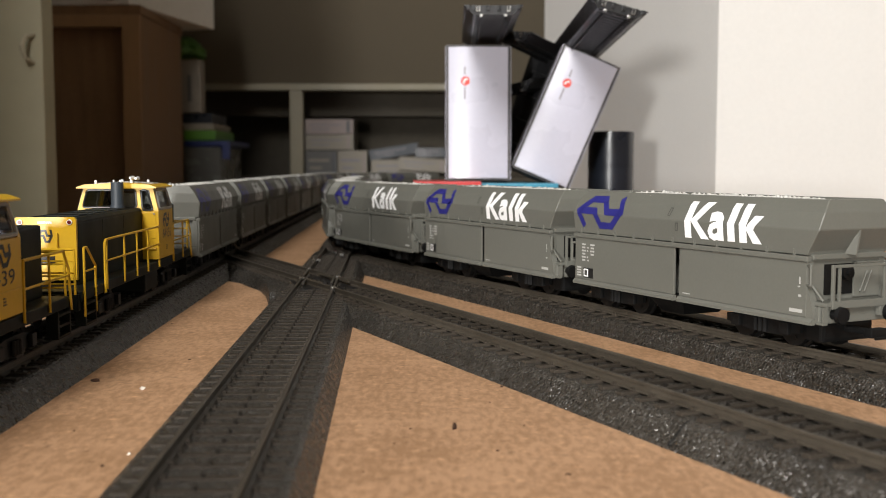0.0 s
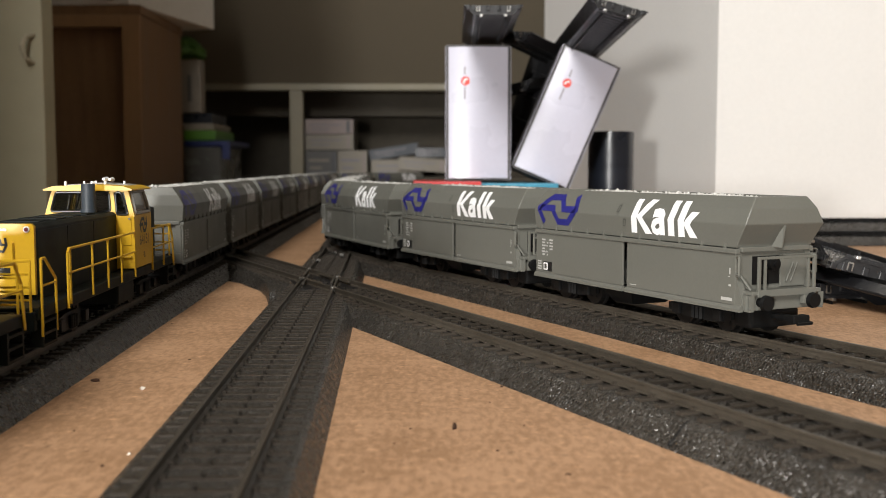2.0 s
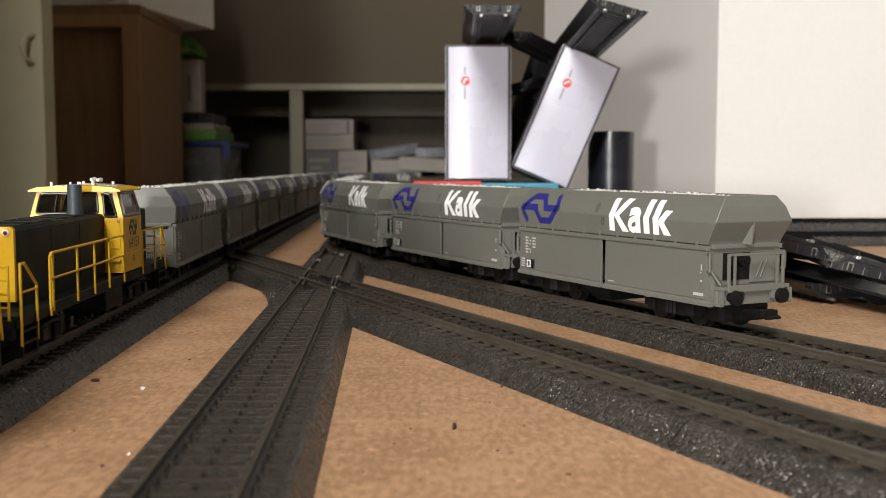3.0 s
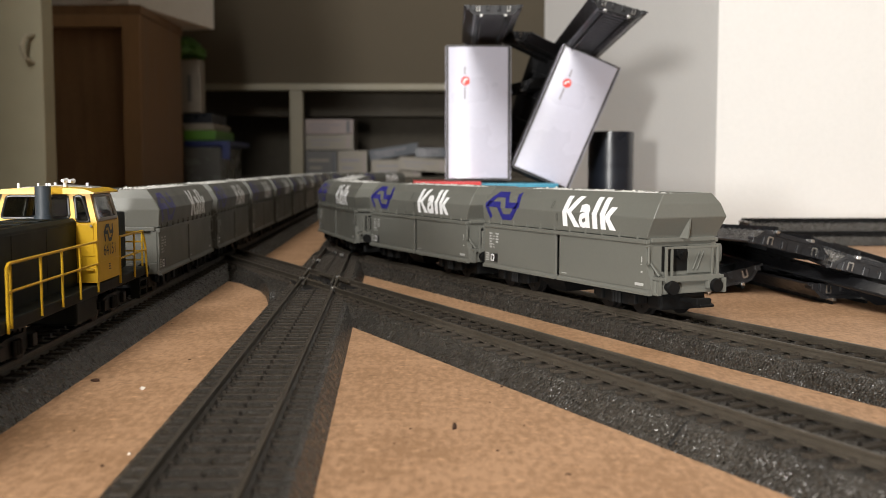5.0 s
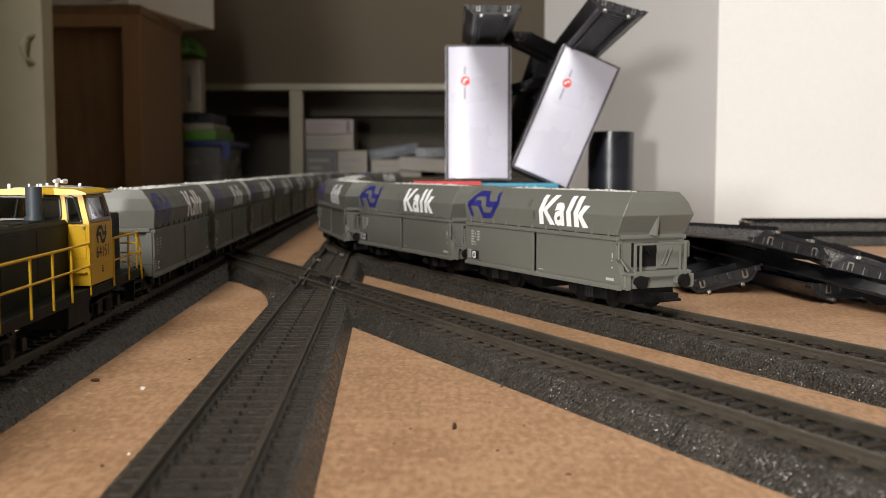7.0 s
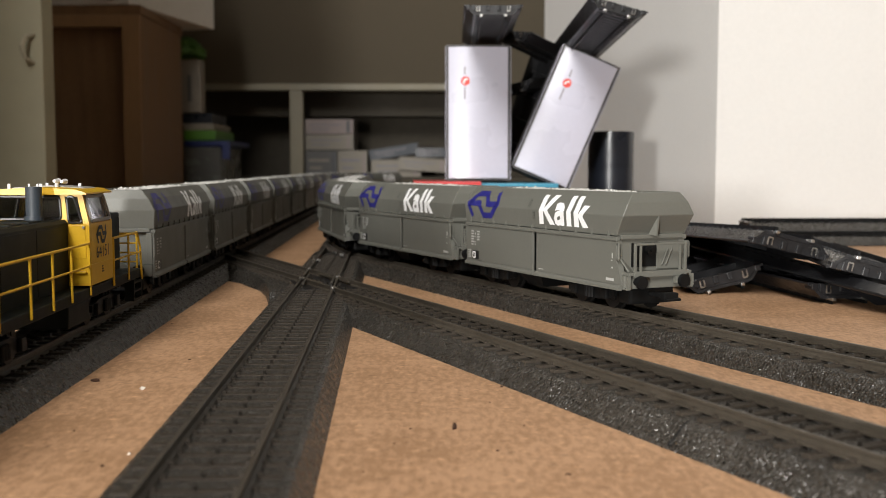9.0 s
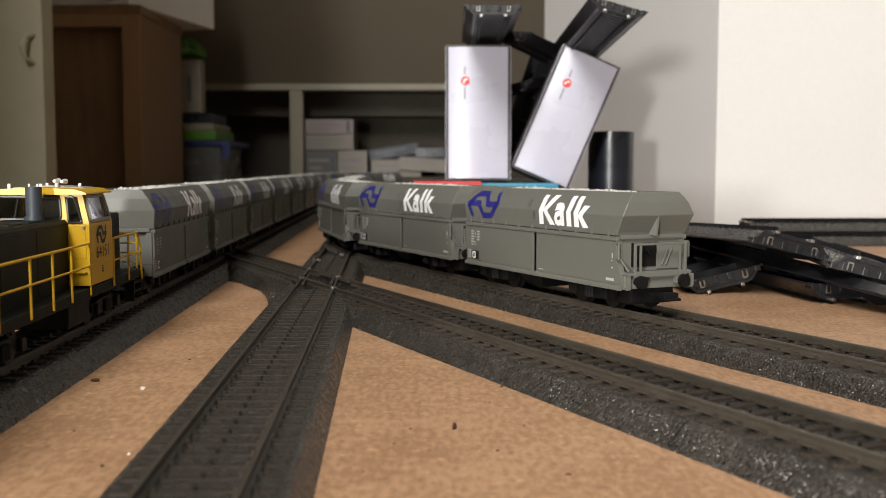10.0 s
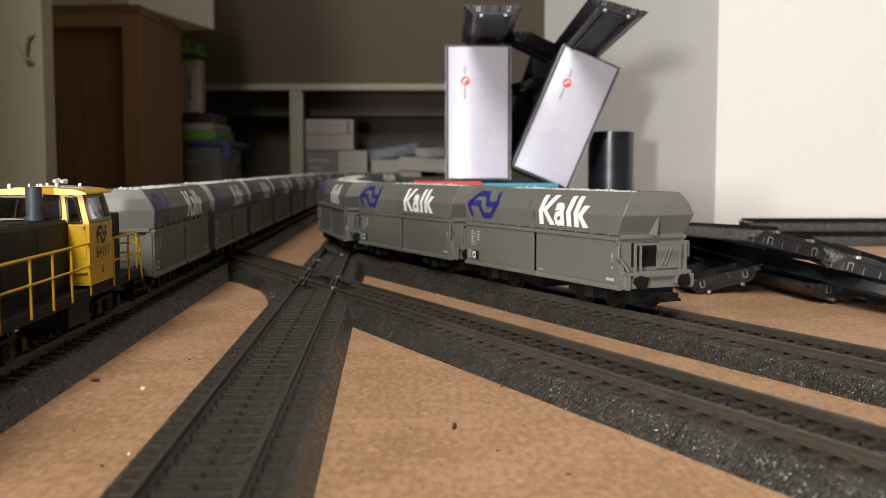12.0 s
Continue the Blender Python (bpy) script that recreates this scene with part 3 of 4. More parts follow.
def lime_wagon():
    w = new("lime_wagon")
    tagged(w, "grey model hopper wagon loaded with white lime stones", "model wagon", "lime wagons of the two trains")
    # lower body: two side panels with a slot between them; one end flush, the other set back behind a platform
    for x0, x1 in ((-61.6, -1.5), (1.3, 57.8)):
        for sy in (-1, 1):
            y0, y1 = sorted((sy * 14.4 * MM, sy * 15.3 * MM))
            part("side_panel", box(x0 * MM, x1 * MM, y0, y1, 9.9 * MM, 25.75 * MM, 0.0002), "wagon_grey", w)
    part("lower_body", box(-0.0590, 0.0560, -0.0085, 0.0085, 0.0094, 0.0262), "wagon_shadow_grey", w)
    part("end_wall", box(0.0562, 0.0576, -0.01438, 0.01438, 0.0094, 0.0262), "wagon_grey", w)
    part("end_wall", box(-0.0606, -0.0592, -0.01438, 0.01438, 0.0094, 0.0262), "wagon_grey", w)
    part("end_lip", box(0.0560, 0.0590, -0.0139, 0.0139, 0.0263, 0.0279, 0.0003), "wagon_grey", w)
    part("end_lip", box(-0.0626, -0.0560, -0.0139, 0.0139, 0.0263, 0.0279, 0.0003), "wagon_grey", w)
    for sy in (-1, 1):
        for x0, x1 in ((-61.8, -0.9), (0.9, 60.6)):
            poly = [(14.6, 8.0), (16.2, 8.0), (16.2, 8.9), (15.4, 9.85), (14.6, 9.85)]
            bm = loft([[(x * MM, sy * y * MM, z * MM) for y, z in poly] for x in (x0, x1)])
            part("sill", bm, "wagon_grey", w)
    # hopper, its sides flush at one end and tapering to the waist at the other
    ls = {27.6: (61.6, 57.9), 28.6: (61.8, 58.3), 35.0: (62.2, 62.6), 39.8: (61.8, 62.2), 43.4: (60.2, 60.8)}
    ring = lambda a, b, y, z: [(-a * MM, -y * MM, z * MM), (b * MM, -y * MM, z * MM), (b * MM, y * MM, z * MM), (-a * MM, y * MM, z * MM)]
    rings = [ring(*ls[z], y, z) for z, y in PROFILE]
    rings += [ring(58.8, 59.2, 9.3, 43.4), ring(58.4, 58.8, 9.1, 42.0)]
    bm = loft(rings)
    bmesh.ops.bevel(bm, geom=[e for e in bm.edges if e.calc_length() > 0.002], offset=0.00022, segments=1, affect="EDGES")
    part("hopper", bm, "wagon_grey", w)
    for sy in (-1, 1):
        y0, y1 = sorted((sy * 14.0 * MM, sy * 15.9 * MM))
        part("waist_rail", box(-0.0618, 0.0584, y0, y1, 0.0258, 0.0274, 0.0003), "wagon_grey", w)
        for k in range(-5, 6):
            y0, y1 = sorted((sy * 15.0 * MM, sy * 15.8 * MM))
            part("rib", box(k * 11.0 * MM - 0.0024, k * 11.0 * MM - 0.0018, y0, y1, 0.0272, 0.0292), "wagon_grey", w)
    part("load", lumps(0.0540, 0.0091, 0.0420, 0.0013, 420, 0.0009, 3), "lime", w, "broken white lime stones")
    # slot hardware
    for sy in (-1, 1):
        bm = bmesh.new()
        y0, y1 = sorted((sy * 8.6 * MM, sy * 14.6 * MM))
        for z in (11.5, 15.0, 18.5, 22.0):
            box(0.0002, 0.0015, y0, y1, z * MM, (z + 1.0) * MM, bm=bm)
        part("latch", bm, "wagon_shadow_grey", w)
    # writing
    both_sides("lime_lettering", lay_on_side(kalk_bm(0.0118), 0.0044, 0.0295), "print_white", w, "white lettering Kalk")
    both_sides("emblem", lay_on_side(emblem_bm(0.0304, 0.0113, 0.00245), -0.0604, 0.0301), "print_blue", w, "dark blue angular railway emblem")

    def mark(x0, x1, z0, z1, material, name, label="", y=15.36):
        both_sides(name, box(x0 * MM, x1 * MM, -y * MM, -15.28 * MM, z0 * MM, z1 * MM), material, w, label)
    for k, z in enumerate((22.9, 21.7, 20.5, 19.3, 18.1, 16.9)):
        for j, (a, b) in enumerate(((-57.0, -54.4), (-53.6, -52.4), (-51.4, -48.6))):
            if (k, j) not in ((0, 1), (5, 2), (4, 2), (3, 1)):
                mark(a + 0.3 * (k % 2), b - 0.4 * ((k + j) % 2), z, z + 0.62, "print_faint", "data_mark", "small unreadable white marking")
    for k in range(4):
        mark(-60.2, -57.4, 14.0 - k, 14.55 - k, "print_faint", "data_mark", "small unreadable white marking")
    for a, b, c, d in ((51.4, 56.4, 11.0, 12.0), (54.8, 55.8, 15.6, 16.2), (54.6, 55.4, 18.4, 18.7), (55.0, 55.5, 19.3, 21.3), (3.2, 7.0, 10.9, 11.2)):
        mark(a, b, c, d, "print_faint", "data_mark", "small unreadable white marking")
    mark(-55.8, -49.4, 10.6, 14.4, "print_black", "black_panel", "black data panel")
    mark(-55.5, -52.6, 11.0, 14.0, "print_white", "white_panel", y=15.42)
    mark(-54.9, -53.2, 11.5, 13.5, "mark_dark", "panel_figure", y=15.46)
    for x, z, s in ((-5.2, 36.4, 1), (-0.6, 31.6, 1)):
        bm = stroke_bm([[(0, 0), (1.2 * MM, 0), (1.6 * MM, 2.4 * MM), (0.4 * MM, 2.4 * MM), (0, 0)]], 0.00035)
        both_sides("bracket_mark", lay_on_side(bm, x * MM, z * MM), "mark_dark", w)
    # platform end
    part("end_gusset", loft([[(0.0584, -0.0017, 0.0277), (0.0584, 0.0017, 0.0277), (0.0614, 0.0003, 0.0275), (0.0614, -0.0003, 0.0275)], [(0.0620, -0.0003, 0.0346), (0.0620, 0.0003, 0.0346), (0.0627, 0.0002, 0.0346), (0.0627, -0.0002, 0.0346)]]), "wagon_grey", w)
    # no hole is cut: a black plate gives the opening's inner darkness
    part("end_opening", box(0.0574, 0.0580, -0.0086, 0.0022, 0.0160, 0.0248), "black_metal", w, "black plate for the darkness of the end wall opening")
    bm = tube((0.0580, -0.0008, 0.0222), (0.0596, -0.0008, 0.0222), 0.0021, n=16)
    tube((0.0596, -0.0008, 0.0222), (0.0604, -0.0008, 0.0222), 0.0009, bm, 10)
    part("brake_wheel", bm, "black_metal", w, "black brake wheel")
    part("end_plate", box(0.0576, 0.0584, 0.0024, 0.0128, 0.0150, 0.0252, 0.0002), "wagon_grey", w)
    for y in (0.0042, 0.0060):
        part("brace", tube((0.0590, y, 0.0165), (0.0590, y + 0.0028, 0.0225), 0.00026, n=6), "wagon_grey", w)
    part("end_platform", box(0.0576, 0.0640, -0.0140, 0.0140, 0.0134, 0.0146, 0.0002), "wagon_grey", w)
    bm = bmesh.new()
    for a, b in (((-0.0117, 0.0136), (-0.0107, 0.0252)), ((0.0107, 0.0136), (0.0117, 0.0252))):
        box(0.0632, 0.0641, a[0], b[0], a[1], b[1], 0.0002, bm)
    box(0.0632, 0.0641, -0.0107, 0.0107, 0.0243, 0.0252, 0.0002, bm)
    railing = part("end_railing", bm, "wagon_grey", w)
    for y in (-0.0088, 0.0088):
        part("railing_bar", box(0.0633, 0.0640, y - 0.0004, y + 0.0004, 0.0146, 0.0243, 0.0001), "wagon_grey", railing)
    part("railing_foot", box(0.0630, 0.0642, -0.0117, 0.0117, 0.0128, 0.0150, 0.0002), "wagon_grey", railing)
    for y0, y1 in ((-0.0090, -0.0066), (0.0066, 0.0090)):
        part("railing_foot", box(0.0626, 0.0644, y0, y1, 0.0100, 0.0128, 0.0002), "wagon_grey", railing)
    for sy in (-1, 1):
        bm = wire([(0.0579, sy * 0.0150, 0.0248), (0.0598, sy * 0.0157, 0.0248), (0.0598, sy * 0.0157, 0.0192), (0.0579, sy * 0.0150, 0.0192)], 0.00045)
        part("corner_grip", bm, "wagon_grey", w)
        part("brace", tube((0.0578, sy * 0.0146, 0.0205), (0.0612, sy * 0.0122, 0.0148), 0.0004, n=6), "wagon_grey", w)
        part("corner_post", loft([[(0.0576, sy * 0.0128, z0), (0.0576, sy * 0.0152, z0), (x1, sy * 0.0152, z0), (x1, sy * 0.0128, z0)] for z0, x1 in ((0.0098, 0.0608), (0.0132, 0.0600), (0.0180, 0.0582), (0.0260, 0.0579))]), "wagon_grey", w)
        bm = box(0.0612, 0.0640, *sorted((sy * 0.0132, sy * 0.0150)), 0.0083, 0.0090, 0.0002)
        for x in (0.0612, 0.0636):
            box(x, x + 0.0005, *sorted((sy * 0.0132, sy * 0.0150)), 0.0090, 0.0134, bm=bm)
        part("step", bm, "wagon_grey", w)
    for sx in (-1, 1):
        part("end_beam", box(*sorted((sx * 0.0585, sx * 0.0622)), -0.0146, 0.0146, 0.0084, 0.0133, 0.0004), "wagon_grey", w)
        for sy in (-1, 1):
            bm = tube((sx * 0.0622, sy * 0.0095, 0.0110), (sx * 0.0648, sy * 0.0095, 0.0110), 0.0014, n=12)
            tube((sx * 0.0648, sy * 0.0095, 0.0110), (sx * 0.0662, sy * 0.0095, 0.0110), 0.0025, bm, 20, 0.0023)
            part("buffer", bm, "black_metal", w, "black round buffer")
        bm = box(*sorted((sx * 0.0500, sx * 0.0690)), -0.0016, 0.0016, 0.0052, 0.0068, 0.0004)
        box(*sorted((sx * 0.0675, sx * 0.0705)), -0.0032, 0.0032, 0.0048, 0.0074, 0.0005, bm)
        wire([(sx * 0.0640, 0.0030, 0.0062), (sx * 0.0715, 0.0030, 0.0050), (sx * 0.0715, -0.0030, 0.0050)], 0.0005, bm)
        part("coupling", bm, "black_metal", w, "black model coupling hook")
        # black block added to stand in for the darkness under the wagon end
        part("brake_rigging", box(*sorted((sx * 0.0515, sx * 0.0590)), -0.0100, 0.0100, 0.0022, 0.0084, 0.0012), "black_metal", w)
        bogie(w, sx * 0.0375)
        for dx in (-0.01025, 0.01025):
            wheelset(w, sx * 0.0375 + dx)
    for sy in (-1, 1):
        part("corner_post", box(-0.0622, -0.0606, *sorted((sy * 0.0122, sy * 0.0146)), 0.0134, 0.0262, 0.0002), "wagon_grey", w)
        part("corner_grip", wire([(-0.0616, sy * 0.0152, 0.0235), (-0.0632, sy * 0.0156, 0.0235), (-0.0632, sy * 0.0156, 0.0165), (-0.0616, sy * 0.0152, 0.0165)], 0.0004), "wagon_grey", w)
    part("underframe", box(-0.058, 0.058, -0.0070, 0.0070, 0.0072, 0.0095), "black_metal", w)
    part("discharge_chute", loft([rect_ring(0.0060, 0.0075, 0.0022, -0.0115), rect_ring(0.0110, 0.0130, 0.0094, -0.0105)]), "black_metal", w)
    return w


# ---- diesel locomotive ----
def locomotive(name, label, number):
    o = tagged(new(name), label, "model locomotive", "diesel locomotives")
    L = 0.178
    part("underframe", box(-L + 0.004, -0.004, -0.0156, 0.0156, 0.0108, 0.0142, 0.0004), "loco_dark", o)
    for sx0, sx1 in ((-0.0885, -0.0665),):
        part("fuel_tank", box(sx0, sx1, -0.0145, 0.0145, 0.0036, 0.0107, 0.0008), "loco_dark", o)
    # long hood with louvred doors
    bm = loft([[(x, y, z) for y, z in ((-0.0096, 0.0140), (0.0096, 0.0140), (0.0096, 0.0350), (0.0086, 0.0360), (-0.0086, 0.0360), (-0.0096, 0.0350))] for x in (-0.1575, -0.0710)])
    hood = part("long_hood", bm, "loco_dark", o, "dark grey engine hood")
    for k in range(3):
        x = -0.1560 + k * 0.0281
        for sy in (-1, 1):
            part("hood_door", box(x, x + 0.0277, *sorted((sy * 0.0094, sy * 0.00974)), 0.0150, 0.0342, 0.0001), "loco_dark", hood)
    bm = loft([[(x, y, z) for y, z in ((-0.0099, 0.0160), (0.0099, 0.0160), (0.0099, 0.0356), (0.0091, 0.0364), (-0.0091, 0.0364), (-0.0099, 0.0356))] for x in (-0.1590, -0.1575)])
    nose = part("hood_front", bm, "loco_yellow", o, "yellow hood front with lamps")
    for y, z, m, r in ((0.0079, 0.0348, "lens_red", 0.0006), (-0.0079, 0.0348, "lens_red", 0.0006)):
        part("lamp_ring", tube((-0.1594, y, z), (-0.1589, y, z), 0.0009, n=16), "print_white", nose)
        part("lamp", tube((-0.1597, y, z), (-0.1592, y, z), r, n=12), m, nose)
    bm = emblem_bm(0.0048, 0.0042, 0.0007)
    bm.transform(Matrix.Translation((-0.15915, 0.0024, 0.0282)) @ Matrix.Rotation(-math.pi / 2, 4, "Z"))
    part("emblem", bm, "print_black", nose)
    part("number_bar", box(-0.1592, -0.1589, -0.0030, 0.0030, 0.0216, 0.0238), "print_black", nose, "plain black bar of a painted number")
    part("lamp_strip", box(-0.1592, -0.1589, -0.0022, 0.0022, 0.0344, 0.0350), "print_white", nose)
    for y in (-0.0040, 0.0040):
        part("grab_rail", wire([(-0.1589, y, 0.0310), (-0.1600, y, 0.0310), (-0.1600, y, 0.0262), (-0.1589, y, 0.0262)], 0.00025), "loco_yellow", nose)
    for k in range(4):
        part("hood_hatch", box(-0.143 + k * 0.016, -0.133 + k * 0.016, -0.006, 0.006, 0.0358, 0.0364, 0.0001), "loco_dark", hood)
    bm = tube((-0.0785, -0.0019, 0.0360), (-0.0785, -0.0019, 0.0465), 0.00245, n=28)
    tube((-0.0785, -0.0019, 0.0360), (-0.0785, -0.0019, 0.0374), 0.0029, bm, 28)
    exhaust = part("exhaust", bm, "loco_blue_grey", o, "dark blue-grey exhaust pipe", True)
    part("exhaust_mouth", tube((-0.0785, -0.0019, 0.0465), (-0.0785, -0.0019, 0.04655), 0.0019, n=20), "print_black", exhaust)
    for y in (-0.0032, -0.0006):
        part("exhaust_pin", tube((-0.0785, y, 0.0465), (-0.0785, y, 0.0474), 0.00035, n=8), "print_white", exhaust)
    # short hood
    part("short_hood", box(-0.0450, -0.0075, -0.0090, 0.0090, 0.0142, 0.0356, 0.0008), "loco_dark", o)
    # cab: a lower box, posts and walls with window openings above it
    z0, zw, z1 = 0.0150, 0.0346, 0.0442
    xa, xb = -0.0710, -0.0450
    low = [(xa, -0.0163), (xb, -0.0163), (xb, 0.0163), (xa, 0.0163)]
    cab = part("cab", loft([[(x, y, z0) for x, y in low], [(x, y, zw) for x, y in low]]), "loco_yellow", o, "yellow cab with black-framed windows")

    def up(x, y, z):
        k = (z - zw) / (z1 - zw)
        xs = (xa + xb) / 2
        return Vector((x + (xs - x) * 0.10 * k, y * (1 - 0.15 * k), z))

    def panel(name, corners, thick, material="loco_yellow"):
        """A plate over four corners, thickened inwards, to the middle of the cab."""
        c = sum(corners, Vector()) / len(corners)
        n = (corners[1] - corners[0]).cross(corners[2] - corners[1]).normalized()
        if n.dot(c - Vector(((xa + xb) / 2, 0, c.z))) > 0:
            n = -n
        return part(name, loft([corners, [p + n * thick for p in corners]]), material, cab)

    def glazed(corners, frame_mat, r, out):
        """A window: a rounded frame bar and its pane, set a little proud by out."""
        pts = []
        m = len(corners)
        for i, p in enumerate(corners):
            a, b = corners[i - 1], corners[(i + 1) % m]
            pts += [p + (a - p).normalized() * 0.0009 + out, p + (a - p).normalized() * 0.00025 + (b - p).normalized() * 0.00025 + out, p + (b - p).normalized() * 0.0009 + out]
        win = part("cab_window", wire(pts + [pts[0]], r, n=6), frame_mat, cab)
        gl = bmesh.new()
        gl.faces.new([gl.verts.new(p) for p in corners])
        bmesh.ops.solidify(gl, geom=gl.faces[:], thickness=0.0002)
        part("pane", gl, "cab_glass", win)
    zs, zh = 0.0362, 0.0432
    for x, turn, sgn in ((xa, 1, -1), (xb, -1, 1)):
        at_end = lambda y, z: up(x, y * turn, z)
        # outer corner, door window, middle post, wide window, outer corner
        for ya, yb in ((-0.0163, -0.0144), (-0.0098, -0.0080), (0.0146, 0.0163)):
            panel("window_post", [at_end(ya, zw), at_end(yb, zw), at_end(yb, z1), at_end(ya, z1)], 0.0007)
        for ya, yb in ((-0.0144, -0.0098), (-0.0080, 0.0146)):
            panel("window_header", [at_end(ya, zh), at_end(yb, zh), at_end(yb, z1), at_end(ya, z1)], 0.0007)
        panel("window_ledge", [at_end(-0.0080, zw), at_end(0.0146, zw), at_end(0.0146, zs), at_end(-0.0080, zs)], 0.0007)
        out = Vector((sgn * 0.0001, 0, 0))
        glazed([at_end(-0.0142, zw + 0.0004), at_end(-0.0100, zw + 0.0004), at_end(-0.0106, zh), at_end(-0.0132, zh)], "print_black", 0.00042, out)
        glazed([at_end(-0.0078, zs), at_end(0.0144, zs), at_end(0.0144, zh), at_end(-0.0080, zh)], "print_black", 0.00042, out)
        # door beside the hood
        x0, x1 = sorted((x + sgn * 0.00002, x + sgn * 0.00026))
        part("cab_door", box(x0, x1, *sorted((turn * -0.0152, turn * -0.0096)), 0.0236, 0.0342, 0.0001), "loco_yellow", cab)
        part("door_knob", tube((x, turn * -0.0146, 0.0335), (x + sgn * 0.0008, turn * -0.0146, 0.0335), 0.0004, n=8), "roof_grey", cab)
        part("door_knob", tube((x, turn * -0.0128, 0.0256), (x + sgn * 0.0006, turn * -0.0128, 0.0256), 0.0003, n=8), "loco_yellow", cab)
        part("door_step", box(*sorted((x, x + sgn * 0.0012)), *sorted((turn * -0.0152, turn * -0.0110)), 0.0190, 0.0196, 0.0001), "loco_yellow", cab)
    for sy in (-1, 1):
        side = lambda x, z: up(x, sy * 0.0163, z)
        for x0, x1 in ((xa, xa + 0.0018), (xb - 0.0018, xb)):
            panel("window_post", [side(x0, zw), side(x1, zw), side(x1, z1), side(x0, z1)], 0.0007)
        panel("window_header", [side(xa + 0.0018, zh + 0.0002), side(xb - 0.0018, zh + 0.0002), side(xb - 0.0018, z1), side(xa + 0.0018, z1)], 0.0007)
        glazed([side(xa + 0.0022, zw + 0.0008), side(xb - 0.0022, zw + 0.0008), side(xb - 0.0022, zh), side(xa + 0.0022, zh)], "roof_grey", 0.0006, Vector((0, sy * 0.0001, 0)))
        part("cab_ridge", box(xa + 0.0004, xb - 0.0004, *sorted((sy * 0.0162, sy * 0.0166)), 0.0212, 0.0216), "loco_yellow", cab)
        about = Matrix.Translation((xa + xb, 0, 0)) @ Matrix.Rotation(math.pi, 4, "Z")
        bm = text_bm(number, 0.0140, 0.0038)
        bm.transform(Matrix.Translation((-0.0642, -0.01645, 0.0232)))
        if sy > 0:
            bm.transform(about)
        part("number", bm, "print_black", cab, "black painted number")
        bm = emblem_bm(0.0118, 0.0056, 0.00125)
        bm.transform(Matrix.Translation((-0.0640, -0.01645, 0.0278)))
        if sy > 0:
            bm.transform(about)
        part("emblem", bm, "print_black", cab, "black angular railway emblem")
        for k in range(3):
            part("small_mark", box(-0.0580, -0.0560 - 0.0003 * k, *sorted((sy * 0.0163, sy * 0.01645)), 0.0182 + k * 0.0008, 0.0186 + k * 0.0008), "print_black", cab)
    part("driver_desk", box(xa + 0.004, xb - 0.004, -0.010, 0.010, zw - 0.0005, zw + 0.0018, 0.0003), "roof_grey", cab)
    part("cab_partition", box(-0.0590, -0.0580, -0.004, 0.006, zw, z1 - 0.0025), "book_white", cab)
    prof = [(-0.0160, z1 - 0.0003), (-0.0160, z1 + 0.0002), (-0.0128, z1 + 0.0013), (0, z1 + 0.0020), (0.0128, z1 + 0.0013), (0.0160, z1 + 0.0002), (0.0160, z1 - 0.0003)]
    roof = part("roof", loft([[(x, y, z) for y, z in prof] for x in (xa - 0.0018, xb + 0.0018)]), "loco_yellow", o, "yellow cab roof")
    part("roof_panel", loft([[(x, y * 0.86, z + 0.0004) for y, z in prof] for x in (xa + 0.012, xb - 0.002)]), "roof_grey", roof)
    bm = tube((-0.060, -0.003, 0.0458), (-0.060, -0.003, 0.0480), 0.0006, n=8)
    tube((-0.0625, -0.003, 0.0480), (-0.0580, -0.003, 0.0480), 0.0005, bm, 10, 0.0009)
    tube((-0.0615, -0.0050, 0.0478), (-0.0575, -0.0050, 0.0478), 0.0005, bm, 10, 0.0009)
    part("horn", bm, "print_white", roof, "white signal horns")
    for x, y in ((-0.066, 0.010), (-0.066, 0.0), (-0.052, -0.008), (-0.048, 0.004)):
        part("roof_knob", tube((x, y, z1 + 0.0010), (x, y, z1 + 0.0030), 0.0005, n=8), "print_white", roof)
    # railings
    for sy in (-1, 1):
        y = sy * 0.0160
        bm = wire([(-0.1490, y, 0.0108), (-0.1490, y, 0.0272), (-0.1475, y, 0.0284), (-0.0705, y, 0.0284)], 0.00042)
        wire([(-0.1490, y, 0.0212), (-0.0705, y, 0.0212)], 0.00035, bm)
        for x in (-0.1465, -0.1240, -0.1060, -0.0890, -0.0700):
            tube((x, y, 0.0118), (x, y, 0.0284), 0.00038, bm, 6)
        part("side_railing", bm, "loco_yellow", o, "yellow handrail")
        bm = wire([(-0.0430, y, 0.0118), (-0.0430, y, 0.0282), (-0.0105, y, 0.0282), (-0.0060, y, 0.0225), (-0.0040, y, 0.0100)], 0.00042)
        wire([(-0.0430, y, 0.0206), (-0.0055, y, 0.0206)], 0.00035, bm)
        tube((-0.0230, y, 0.0118), (-0.0230, y, 0.0282), 0.00038, bm, 6)
        part("rear_railing", bm, "loco_yellow", o, "yellow handrail")
        bm = wire([(-0.1600, y, 0.0060), (-0.1600, y, 0.0210), (-0.1690, y, 0.0275), (-0.1720, y, 0.0275), (-0.1720, y, 0.0060)], 0.00040)
        wire([(-0.1600, y, 0.0200), (-0.1720, y, 0.0200)], 0.00033, bm)
        part("step_railing", bm, "loco_yellow", o, "yellow handrail by the steps")
